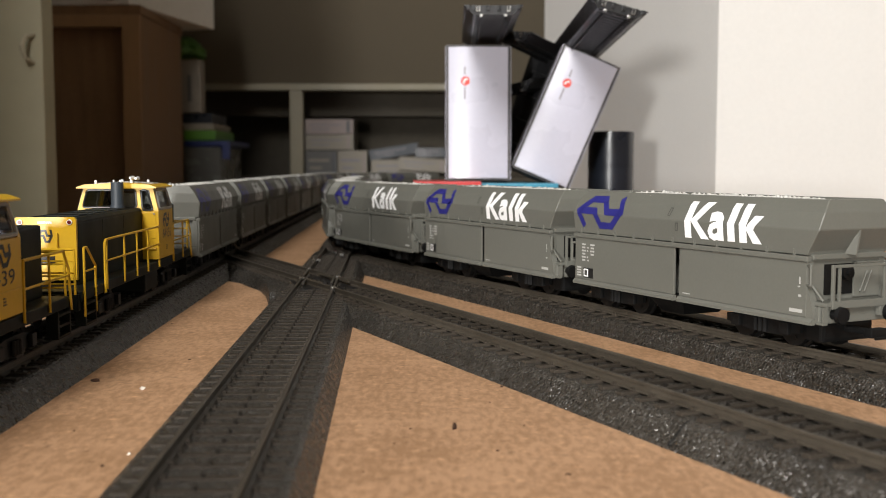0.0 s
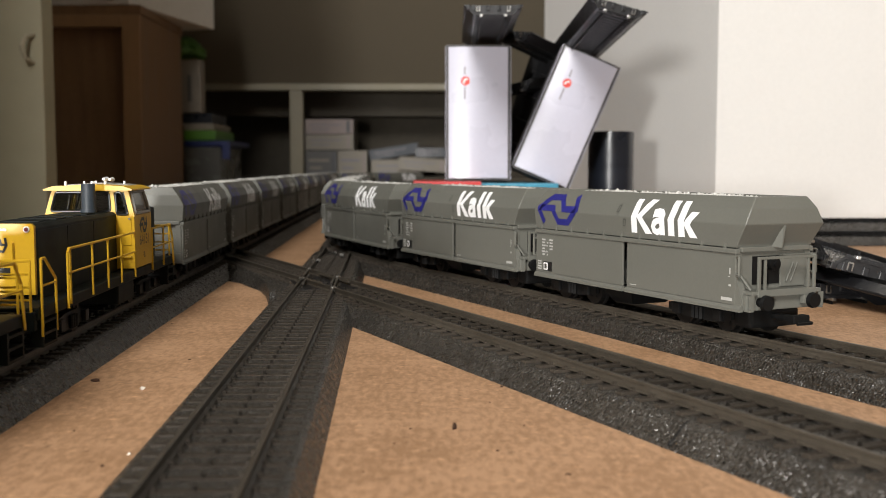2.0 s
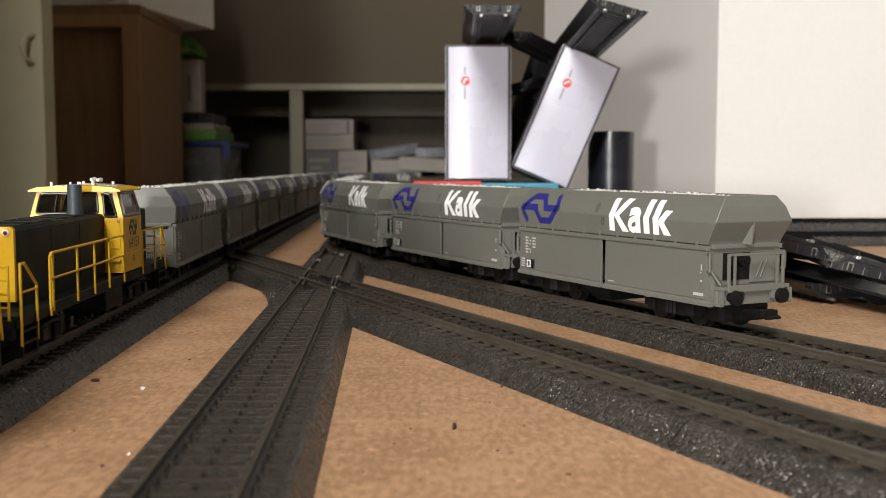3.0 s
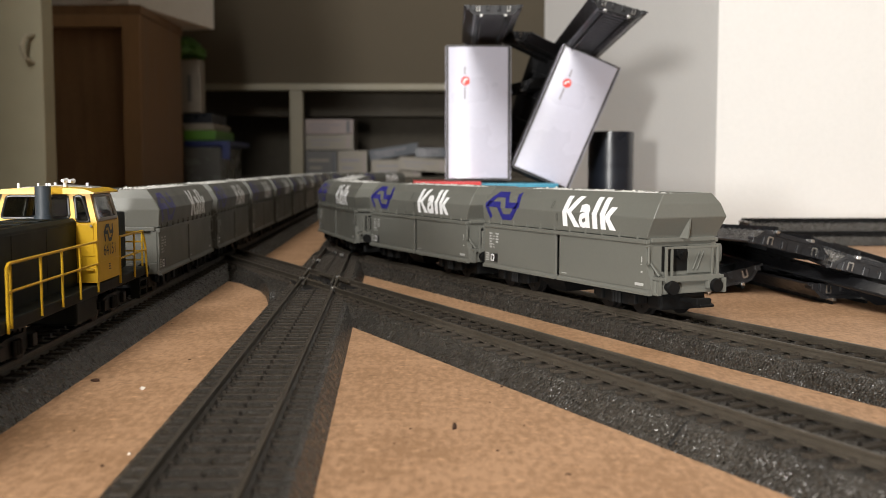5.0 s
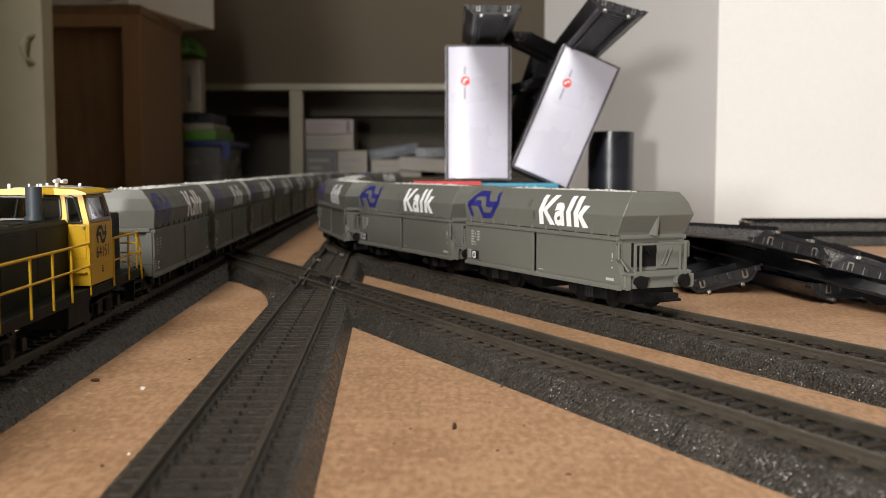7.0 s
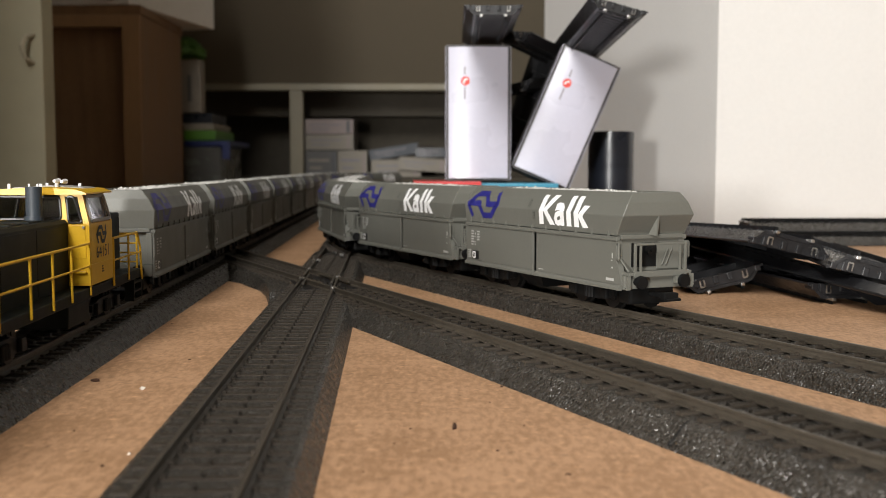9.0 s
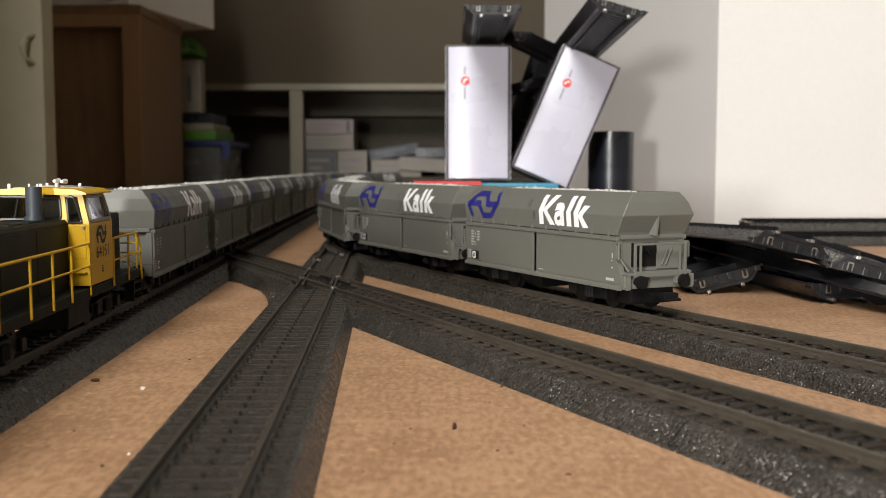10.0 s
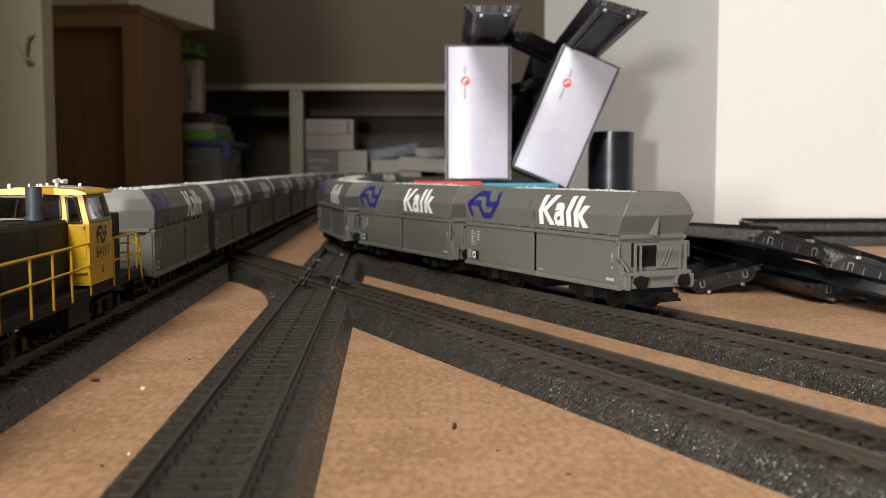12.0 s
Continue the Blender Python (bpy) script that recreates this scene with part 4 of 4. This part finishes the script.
        for x0 in (-0.1715, -0.0165):
            bm = bmesh.new()
            for z in (0.0030, 0.0062, 0.0094):
                box(x0, x0 + 0.0105, *sorted((sy * 0.0128, sy * 0.0162)), z, z + 0.0007, bm=bm)
            box(x0 + 0.0100, x0 + 0.0110, *sorted((sy * 0.0128, sy * 0.0162)), 0.0030, 0.0110, bm=bm)
            box(x0 - 0.0005, x0 + 0.0005, *sorted((sy * 0.0128, sy * 0.0162)), 0.0030, 0.0110, bm=bm)
            part("steps", bm, "loco_dark", o)
    for x in (-L + 0.003, -0.003):
        for sy in (-1, 1):
            bm = wire([(x, sy * 0.0140, 0.0115), (x, sy * 0.0140, 0.0272), (x, sy * 0.0030, 0.0272), (x, sy * 0.0030, 0.0130)], 0.00038)
            railing = part("end_railing", bm, "loco_yellow", o, "yellow end handrail")
            for z in (0.0165, 0.0200, 0.0236):
                part("railing_bar", tube((x, sy * 0.0140, z), (x, sy * 0.0030, z), 0.0003, n=6), "loco_yellow", railing)
        sx = -1 if x < -0.1 else 1
        part("buffer_beam", box(*sorted((x - sx * 0.002, x + sx * 0.0005)), -0.0150, 0.0150, 0.0080, 0.0132, 0.0003), "loco_dark", o)
        for y in (-0.0100, 0.0100):
            bm = tube((x, y, 0.0108), (x + sx * 0.0035, y, 0.0108), 0.0014, n=12)
            tube((x + sx * 0.0035, y, 0.0108), (x + sx * 0.0045, y, 0.0108), 0.0027, bm, 18)
            part("buffer", bm, "black_metal", o)
        bm = box(*sorted((x - sx * 0.006, x + sx * 0.005)), -0.0016, 0.0016, 0.0052, 0.0070, 0.0003)
        part("coupling", bm, "black_metal", o)
    for x in (-0.1360, -0.0420):
        bogie(o, x, 0.0240)
        for dx in (-0.0120, 0.0120):
            wheelset(o, x + dx)
    return o


# ---- the pile of loose track and the boxes behind ----
def bed_track(name, label, length, m, shell="foam"):
    """A loose piece of plastic-bedded model track, hollow below, with contact clips on its end."""
    t = tagged(new(name), label, "model track piece", "loose track pieces")
    l = length / 2
    outer = [(-20, 0), (-13.5, 6.8), (13.5, 6.8), (20, 0)]
    inner = [(18.4, 0), (12.6, 5.6), (-12.6, 5.6), (-18.4, 0)]
    poly = [(y * MM, z * MM) for y, z in outer + inner]
    bm = bmesh.new()
    a = [bm.verts.new((-l, y, z)) for y, z in poly]
    b = [bm.verts.new((l, y, z)) for y, z in poly]
    for i in range(8):
        bm.faces.new((a[i], a[(i + 1) % 8], b[(i + 1) % 8], b[i])).material_index = 0 if i < 3 else 1
    for r in (a, b):
        for q in ((0, 1, 6, 7), (1, 2, 5, 6), (2, 3, 4, 5)):
            bm.faces.new([r[i] for i in q]).material_index = 1
    part("shell", bm, [shell, "track_plastic"], t, "black plastic ballast shell")
    for s in (-1, 1):
        part("rail", box(-l, l, s * 0.0083 - 0.0005, s * 0.0083 + 0.0005, 0.0068, 0.0098), "black_metal", t)
    for y in (-0.0196, 0.0196):
        part("rim", tube((-l, y, 0.0004), (l, y, 0.0004), 0.0007, n=8), "track_plastic", t)
    n = int(length / 0.0078)
    for k in range(n):
        x = -l + (k + 0.5) * length / n
        part("sleeper", box(x - 0.0013, x + 0.0013, -0.0125, 0.0125, 0.0066, 0.0076), "track_plastic", t)
    for s in (-1, 1):
        x0, x1 = sorted((s * (l - 0.0016), s * (l - 0.0004)))
        bm = loft([[(x, y * MM, z * MM) for y, z in ((-18.0, 0.3), (18.0, 0.3), (12.4, 5.5), (-12.4, 5.5))] for x in (x0, x1)])
        part("end_web", bm, "track_plastic", t)
        for y in (-0.0135, -0.0035, 0.0035, 0.0125):
            part("end_tooth", box(*sorted((s * (l - 0.0005), s * (l + 0.0008))), y - 0.0012, y + 0.0012, 0.0002, 0.0040, 0.0003), "track_plastic", t)
        for y in (-0.0115, 0.0095):
            bm = wire([(s * (l + 0.0009), y, 0.0010), (s * (l + 0.0009), y, 0.0044), (s * (l + 0.0009), y + 0.0020, 0.0044), (s * (l + 0.0009), y + 0.0020, 0.0010)], 0.0004)
            part("contact_clip", bm, "steel", t, "bright metal contact clip")
        for y in (-0.0083, 0.0083):
            part("joiner", box(*sorted((s * (l - 0.0040), s * (l + 0.0022))), y - 0.0009, y + 0.0009, 0.0066, 0.0080, 0.0002), "steel", t)
        for y in (-0.0172, 0.0172):
            part("end_leg", box(*sorted((s * (l - 0.0060), s * (l + 0.0010))), y - 0.0014, y + 0.0014, 0.0000, 0.0030, 0.0004), "track_plastic", t)
    for k in range(1, 5):
        x = -l + k * length / 5
        part("web", box(x - 0.0005, x + 0.0005, -0.0150, 0.0150, 0.0015, 0.0056), "track_plastic", t)
    t.matrix_basis = m
    return t


def card_box(name, label, w, h, d, m):
    """A glossy white carton standing on end, dark inside edges."""
    b = tagged(new(name), label, "cardboard box", "white model boxes")
    hw = w / 2 - 0.0012
    front = [(-hw + 2 * hw * i / 24, -0.0028 * (1 - (2 * i / 24 - 1) ** 2)) for i in range(25)]
    ring = front + [(hw, 0.010), (-hw, 0.010)]
    part("lid", loft([[(x, y, z) for x, y in ring] for z in (0.0012, h - 0.0012)]), "card_white", b, "glossy white slightly bulging lid", True)
    part("tray", box(-w / 2 - 0.0010, w / 2 + 0.0010, 0.0012, d, -0.0010, h + 0.0010, 0.0006), "card_edge", b)
    for x0, x1, z0, z1 in ((-w / 2 - 0.0014, -w / 2 - 0.0011, 0, h), (w / 2 + 0.0011, w / 2 + 0.0014, 0, h)):
        part("edge_strip", box(x0, x1, 0.0002, 0.0110, z0, z1), "card_white", b)
    bm = bmesh.new()
    own = bmesh.new()
    bmesh.ops.create_circle(own, cap_ends=True, segments=24, radius=0.0037)
    own.transform(Matrix.Translation((-0.0105, -0.0026, h * 0.735)) @ Matrix.Rotation(math.pi / 2, 4, "X"))
    merge(bm, own)
    part("round_mark", bm, "print_red", b, "plain red round mark")
    part("round_mark_centre", stroke_bm([[(-0.0122, h * 0.735 - 0.0018), (-0.0108, h * 0.735 + 0.0012), (-0.0088, h * 0.735 + 0.0016)]], 0.0012), "print_white", b).location = (0, -0.0028, 0)
    bm = bmesh.new()
    for z0, z1 in ((0.60, 0.69), (0.785, 0.84)):
        box(-0.0116, -0.0104, -0.0026, -0.0015, h * z0, h * z1, bm=bm)
    part("print_bar", bm, "print_grey", b, "unreadable grey print")
    b.matrix_basis = m
    return b


def book(name, label, m, dims, mt, cat="book", bevel=0.001):
    b = tagged(new(name), label, cat)
    l, w, h = dims
    part("cover", box(-l / 2, l / 2, -w / 2, -w / 2 + 0.003, 0, h, 0.0006), mt, b)
    bm = box(-l / 2, l / 2, -w / 2 + 0.003, w / 2, 0, min(0.002, h * 0.15))
    box(-l / 2, l / 2, -w / 2 + 0.003, w / 2, h - min(0.002, h * 0.15), h, bm=bm)
    part("binding", bm, mt, b)
    part("pages", box(-l / 2 + 0.002, l / 2 - 0.002, -w / 2 + 0.004, w / 2 - 0.002, min(0.002, h * 0.15), h - min(0.002, h * 0.15)), "book_white", b)
    for z0, z1, x0, x1 in ((0.30, 0.38, -0.36, 0.02), (0.58, 0.68, -0.40, 0.25)):
        part("spine_print", box(l * x0, l * x1, -w / 2 - 0.0006, -w / 2 + 0.0002, h * z0, h * z1), "print_grey" if mt != "book_grey" else "book_white", b)
    part("spine_band", box(l * 0.36, l * 0.42, -w / 2 - 0.0006, -w / 2 + 0.0002, h * 0.1, h * 0.9), "book_slate" if mt != "book_white" else "book_pink", b)
    b.matrix_basis = m
    return b


def at(x, y, depth):
    """The place at that depth that shows at a spot of a 1568 by 882 picture."""
    k = depth / 1840.0
    return (x - 784) * k, depth, 0.0615 + (296 - y) * k


def background():
    # books on which the boxes stand
    book("red_book", "thick red book lying flat under the boxes", pose(0.002, 0.88, 0.0, 0, 0, 2), (0.054, 0.10, 0.0500), "book_red")
    book("blue_book", "blue and white book lying flat under the boxes", pose(0.0625, 0.885, 0.0, 0, 0, -2), (0.064, 0.09, 0.0485), "book_blue")
    x, y, z = at(846, 315, 0.85)
    card_box("carton", "upright glossy white carton with a red round mark", 0.0505, 0.1085, 0.045, pose(x, y, 0.0513, -2, 0, 0))
    x, y, z = at(955, 315, 0.86)
    card_box("leaning_carton", "leaning glossy white carton with a red round mark", 0.0486, 0.1085, 0.045, pose(x, y, z, -2, 23.2, 0))

    def span(label, a, b, roll, shell="foam"):
        """A loose piece between two ends, each given by its place in the view and its depth."""
        a, b = Vector(at(*a)), Vector(at(*b))
        d = b - a
        turn = math.degrees(math.atan2(d.y, d.x))
        dip = -math.degrees(math.asin(d.z / d.length))
        c = (a + b) / 2
        return bed_track("loose_track", label, d.length, pose(c.x, c.y, c.z, 0, dip, turn) @ pose(0, 0, 0, roll, 0, 0), shell)
    def lie(label, a, b, roll, shell="foam"):
        """A loose piece between two places in the room."""
        a, b = Vector(a), Vector(b)
        d = b - a
        c = (a + b) / 2
        m = pose(c.x, c.y, c.z, 0, -math.degrees(math.asin(d.z / d.length)), math.degrees(math.atan2(d.y, d.x)))
        return bed_track("loose_track", label, d.length, m @ pose(0, 0, 0, roll, 0, 0), shell)
    lie("upturned black track piece lying on the upright carton", (0.0345, 0.722, 0.1722), (0.0370, 0.930, 0.1722), 180, "track_plastic")
    span("black track piece bridging down behind the leaning carton", (902, 58, 0.86), (1032, 122, 0.985), 188, "track_plastic")
    span("upturned black track piece on the leaning carton", (1092, 12, 0.715), (1012, 98, 0.925), 196, "track_plastic")
    span("black track piece leaning behind the cartons", (975, 95, 0.93), (905, 300, 0.95), 95, "track_plastic")
    span("black track piece wedged behind the cartons", (905, 150, 0.91), (990, 140, 1.0), 170, "track_plastic")
    # pile beside the wagon track
    span("upturned black track piece at the foot of the pile", (1508, 501, 0.465), (1290, 455, 0.595), 180, "track_plastic")
    span("black track piece slanting across the pile, hollow side showing", (1660, 572, 0.42), (1210, 447, 0.618), 28, "track_plastic")
    span("black track piece with bright contact clips on the pile", (1400, 447, 0.47), (1205, 425, 0.64), 14)
    span("black track piece reaching out of the pile", (1548, 494, 0.45), (1440, 452, 0.58), 14)
    span("upturned black track piece under the slanting one", (1280, 484, 0.50), (1165, 440, 0.66), 166, "track_plastic")
    bed_track("loose_track", "long black track piece at the back of the pile", 0.26, pose(0.375, 0.875, 0.0, 0, 0, 1))
    bed_track("loose_track", "black track piece in front of the back pile", 0.24, pose(0.384, 0.83, 0.0, 0, 0, 1))
    bed_track("loose_track", "black track piece stacked at the back of the pile", 0.26, pose(0.375, 0.845, 0.0100, 0, 0, 0.5))
    # dark jars
    for z0, z1 in ((0.0, 0.062), (0.0635, 0.092)):
        bm = tube((0.1535, 0.955, z0), (0.1535, 0.955, z1), 0.0205, n=48)
        bmesh.ops.bevel(bm, geom=[e for e in bm.edges if abs(e.verts[0].co.z - e.verts[1].co.z) < 1e-5], offset=0.0015, segments=2, affect="EDGES")
        j = tagged(finish(bm, "jar", "jar_black", smooth=True), "glossy black round jar stacked against the wall", "jar", "stacked jars")
    # cabinet
    c = tagged(new("cabinet"), "brown wooden cabinet with a recessed front panel", "cabinet")
    part("side_panel", box(-0.578, -0.545, 1.90, 2.19, -0.75, 0.335, 0.002), "brown_wood", c)
    part("stile", box(-0.5776, -0.5454, 1.894, 1.8996, -0.75, 0.335, 0.001), "stile_wood", c, "lighter brown edge strip")
    part("top", box(-1.15, -0.543, 1.895, 2.195, 0.3352, 0.352, 0.002), "brown_wood", c)
    part("top_rail", box(-1.15, -0.5782, 1.894, 1.92, 0.313, 0.335, 0.001), "stile_wood", c)
    part("front_panel", box(-1.15, -0.5782, 1.925, 1.945, -0.75, 0.315), "brown_wood", c)
    part("side_panel", box(-1.17, -1.152, 1.90, 2.19, -0.75, 0.335, 0.002), "brown_wood", c)
    d = tagged(new("drawer_box"), "white drawer box with a round brown knob", "drawer box")
    part("body", box(-0.40, 0.0, 0.0, 0.36, 0.0, 0.16, 0.003), "drawer_white", d)
    part("knob", tube((-0.035, -0.02, 0.018), (-0.035, 0.0, 0.018), 0.011, n=16), "brown_wood", d, smooth=True)
    d.matrix_basis = pose(-0.560, 1.885, 0.3522, 0, 0, -12)
    door = tagged(new("door_1"), "pale cupboard door with a curved handle", "door", kind="structure")
    part("leaf", box(-1.10, -0.457, 1.20, 1.235, -0.75, 1.6, 0.002), "door_paint", door)
    hx, hy, hz = at(68, 90, 1.2)
    part("handle", wire([(hx, 1.20, hz + 0.016), (hx - 0.004, 1.185, hz + 0.012), (hx - 0.006, 1.180, hz), (hx - 0.004, 1.185, hz - 0.012), (hx, 1.20, hz - 0.016)], 0.0024, n=10), "white_wood", door, "curved pale handle")
    # things on the shelf in the niche
    def shelf_book(x0, x1, y0, y1, depth, mt, label, tilt=0, dz=0.0):
        ax, _, az = at(x0, y1, depth)
        bx, _, bz = at(x1, y0, depth)
        return book("book", label, pose((ax + bx) / 2, depth + 0.08, az + dz, 0, tilt, 0), (bx - ax, 0.15, bz - az), mt)
    shelf_book(541, 597, 267, 313, 2.82, "book_grey", "grey-spined book lying on the shelf")
    shelf_book(598, 650, 267, 313, 2.82, "book_white", "pale book with a red spine mark on the shelf")
    shelf_book(541, 626, 239, 265.5, 2.82, "book_white", "white book lying on the stack")
    shelf_book(541, 626, 212, 238, 2.82, "book_pink", "pale pink book on top of the stack")
    shelf_book(657, 745, 283, 313, 2.82, "book_white", "white box lying on the shelf")
    shelf_book(655, 742, 262, 281, 2.82, "book_slate", "slate blue book lying slightly tilted", -9, 0.004)
    shelf_book(705, 790, 280, 303, 2.80, "book_white", "white flat box on the shelf", 4)
    shelf_book(735, 790, 262, 279, 2.81, "jar_black", "black case lying on the white box")
    # tubs beside the cabinet
    tub = tagged(new("plastic_tub"), "clear plastic storage tub with a blue lid clip", "storage tub")
    x0, _, _ = at(328, 300, 2.3)
    x1, _, _ = at(392, 300, 2.3)
    part("body", loft([rect_ring((x1 - x0) / 2 * k, 0.12 * k, z, (x0 + x1) / 2, 2.42) for k, z in ((0.9, 0.0), (1.0, 0.105), (0.97, 0.105), (0.86, 0.004))]), "clear_plastic", tub)
    part("lid", box(x0, x1 + 0.020, 2.30, 2.54, 0.106, 0.1195, 0.004), "blue_plastic", tub)
    part("lid_clip", box(x1 + 0.004, x1 + 0.022, 2.292, 2.30, 0.078, 0.112, 0.003), "blue_plastic", tub, "blue folding clip")
    tagged(finish(box(x0, x1 - 0.010, 2.30, 2.50, 0.1200, 0.1425, 0.003), "green_tray", "green_plastic"), "bright green plastic tray on the tub", "tray")
    tagged(finish(box(x0, x1 - 0.014, 2.30, 2.48, 0.1430, 0.157, 0.002), "white_pad", "book_white"), "white paper pad lying on the tray", "paper pad")
    tagged(finish(box(x0 - 0.03, x1 - 0.020, 2.31, 2.47, 0.1575, 0.1805, 0.003), "black_case", "jar_black"), "flat black case lying on the paper pad", "case")
    sh = tagged(new("white_binder"), "white binder with a dark spine slot standing on the case", "binder")
    part("cover", box(x0 - 0.03, x0 + 0.040, 2.30, 2.34, 0.1810, 0.296, 0.002), "book_white", sh)
    part("spine_slot", box(x0 + 0.010, x0 + 0.018, 2.2985, 2.3005, 0.205, 0.262), "book_grey", sh)
    # a crumpled green bag on top of the binder
    rnd = random.Random(9)
    bag = bmesh.new()
    bmesh.ops.create_icosphere(bag, subdivisions=3, radius=1.0)
    for v in bag.verts:
        v.co *= rnd.uniform(0.86, 1.08)
        v.co = Vector((x0 - 0.004 + v.co.x * 0.050, 2.325 + v.co.y * 0.05, 0.318 + max(-0.0215, v.co.z * 0.026 + 0.006 * math.sin(v.co.x * 5))))
    tagged(finish(bag, "green_bag", "leaf_green", smooth=True), "crumpled green bag lying on the white binder", "bag")


def crumbs():
    def crumb(x, y, name, label, mt, size, n, seed, wide=0.4, deep=0.4):
        rnd = random.Random(seed)
        d = 0.0615 / ((y - 296) / 1840.0)
        bm = bmesh.new()
        bmesh.ops.create_icosphere(bm, subdivisions=2, radius=1.0)
        for v in bm.verts:
            k = rnd.uniform(0.45, 1.15)
            v.co = Vector((v.co.x * k * size * max(0.8, n * wide), v.co.y * k * size * max(0.8, n * deep), size * 0.35 + v.co.z * k * size * 0.6))
        ob = finish(bm, name, mt)
        ob.location = ((x - 784) / 1840.0 * d, d, 0.0)
        tagged(ob, label, "crumb", "crumbs on the board")
    crumb(804, 763, "crumb", "small dark brown crumb on the board", "crumb_brown", 0.0008, 8, 1, 0.10, 0.55)
    crumb(160, 679, "crumb", "small dark brown splinter on the board", "crumb_brown", 0.0008, 5, 2)
    crumb(245, 694, "crumb", "tiny white crumb on the board", "crumb_white", 0.0010, 2, 3)
    crumb(889, 690, "crumb", "tiny dark crumb on the board", "crumb_brown", 0.0006, 2, 4)
    crumb(169, 835, "crumb", "tiny dark crumb on the board", "crumb_brown", 0.0005, 2, 5)
    for k, (x, y) in enumerate(((868, 718), (883, 806), (726, 766), (696, 793), (640, 845), (1010, 850), (930, 760), (330, 640), (120, 770), (300, 575))):
        crumb(x, y, "crumb", "tiny dark crumb on the board", "crumb_brown", 0.00028, 2 + k % 3, 20 + k, 0.7 if k % 2 else 0.3)
    crumb(218, 813, "crumb", "tiny white crumb on the board", "crumb_white", 0.0005, 2, 6)


# ---- motion of the two trains: seconds and metres travelled ----
RUN_C = [(0, 0.0), (0.5, 0.0055), (1.0, 0.0115), (1.5, 0.0195), (2.0, 0.0293), (2.5, 0.0370), (3.0, 0.0428), (3.5, 0.0505), (4.0, 0.0585), (4.5, 0.0665), (5.0, 0.0745), (5.5, 0.0835), (5.8, 0.0892), (6.0, 0.0922), (6.2, 0.0923), (12.0, 0.0923)]
RUN_D = [(0, 0.0), (0.5, 0.0104), (1.0, 0.0206), (1.5, 0.0301), (2.0, 0.039), (2.5, 0.047), (3.0, 0.0548), (3.5, 0.0631), (4.0, 0.0713), (4.5, 0.0794), (5.0, 0.0871), (5.5, 0.0941), (5.7, 0.0953), (6.0, 0.0954), (12.0, 0.0954)]
MOVERS = []


def travelled(run, t):
    for (t0, a), (t1, b) in zip(run, run[1:]):
        if t <= t1:
            return a + (b - a) * (t - t0) / (t1 - t0)
    return run[-1][1]


def trains():
    wagon = lime_wagon()
    first = True
    for k in range(6):
        w = wagon if first else copy_thing(wagon, Matrix())
        first = False
        MOVERS.append((w, path_c, 0.2768 + 0.138 * k, 0.0375, -1, RUN_C, 1))
    for k in range(10):
        w = copy_thing(wagon, Matrix())
        MOVERS.append((w, path_d, 0.5800 + 0.138 * k, 0.0375, 1, RUN_D, -1))
    a = locomotive("diesel_locomotive", "yellow and dark grey model diesel locomotive coupled to wagons", "64151")
    b = locomotive("diesel_locomotive", "yellow and dark grey leading model diesel locomotive", "439")
    for o, s in ((a, 0.4985), (b, 0.3170)):
        MOVERS.append((o, path_d, s, 0.0, 1, RUN_D, -1))


def motions():
    for thing, path, s0, half, toward, run, sense in MOVERS:
        rows = []
        for t, d in run:
            s = s0 + sense * d
            rows.append((t, seat(path, s, half or 0.01, toward)))
        walk(thing, rows)
        for wheel in [c for c in thing.children if c.name.startswith("wheelset")]:
            base = wheel.matrix_basis.copy()
            turns = []
            for i in range(62):
                t = i * 0.1
                roll = math.degrees(travelled(run, t) / WHEEL_R) * sense * toward
                turns.append((t, base @ pose(0, 0, 0, 0, roll, 0)))
            turns.append((12.0, turns[-1][1]))
            walk(wheel, turns)


room()
board()
tracks()
crossing()
trains()
background()
crumbs()
motions()
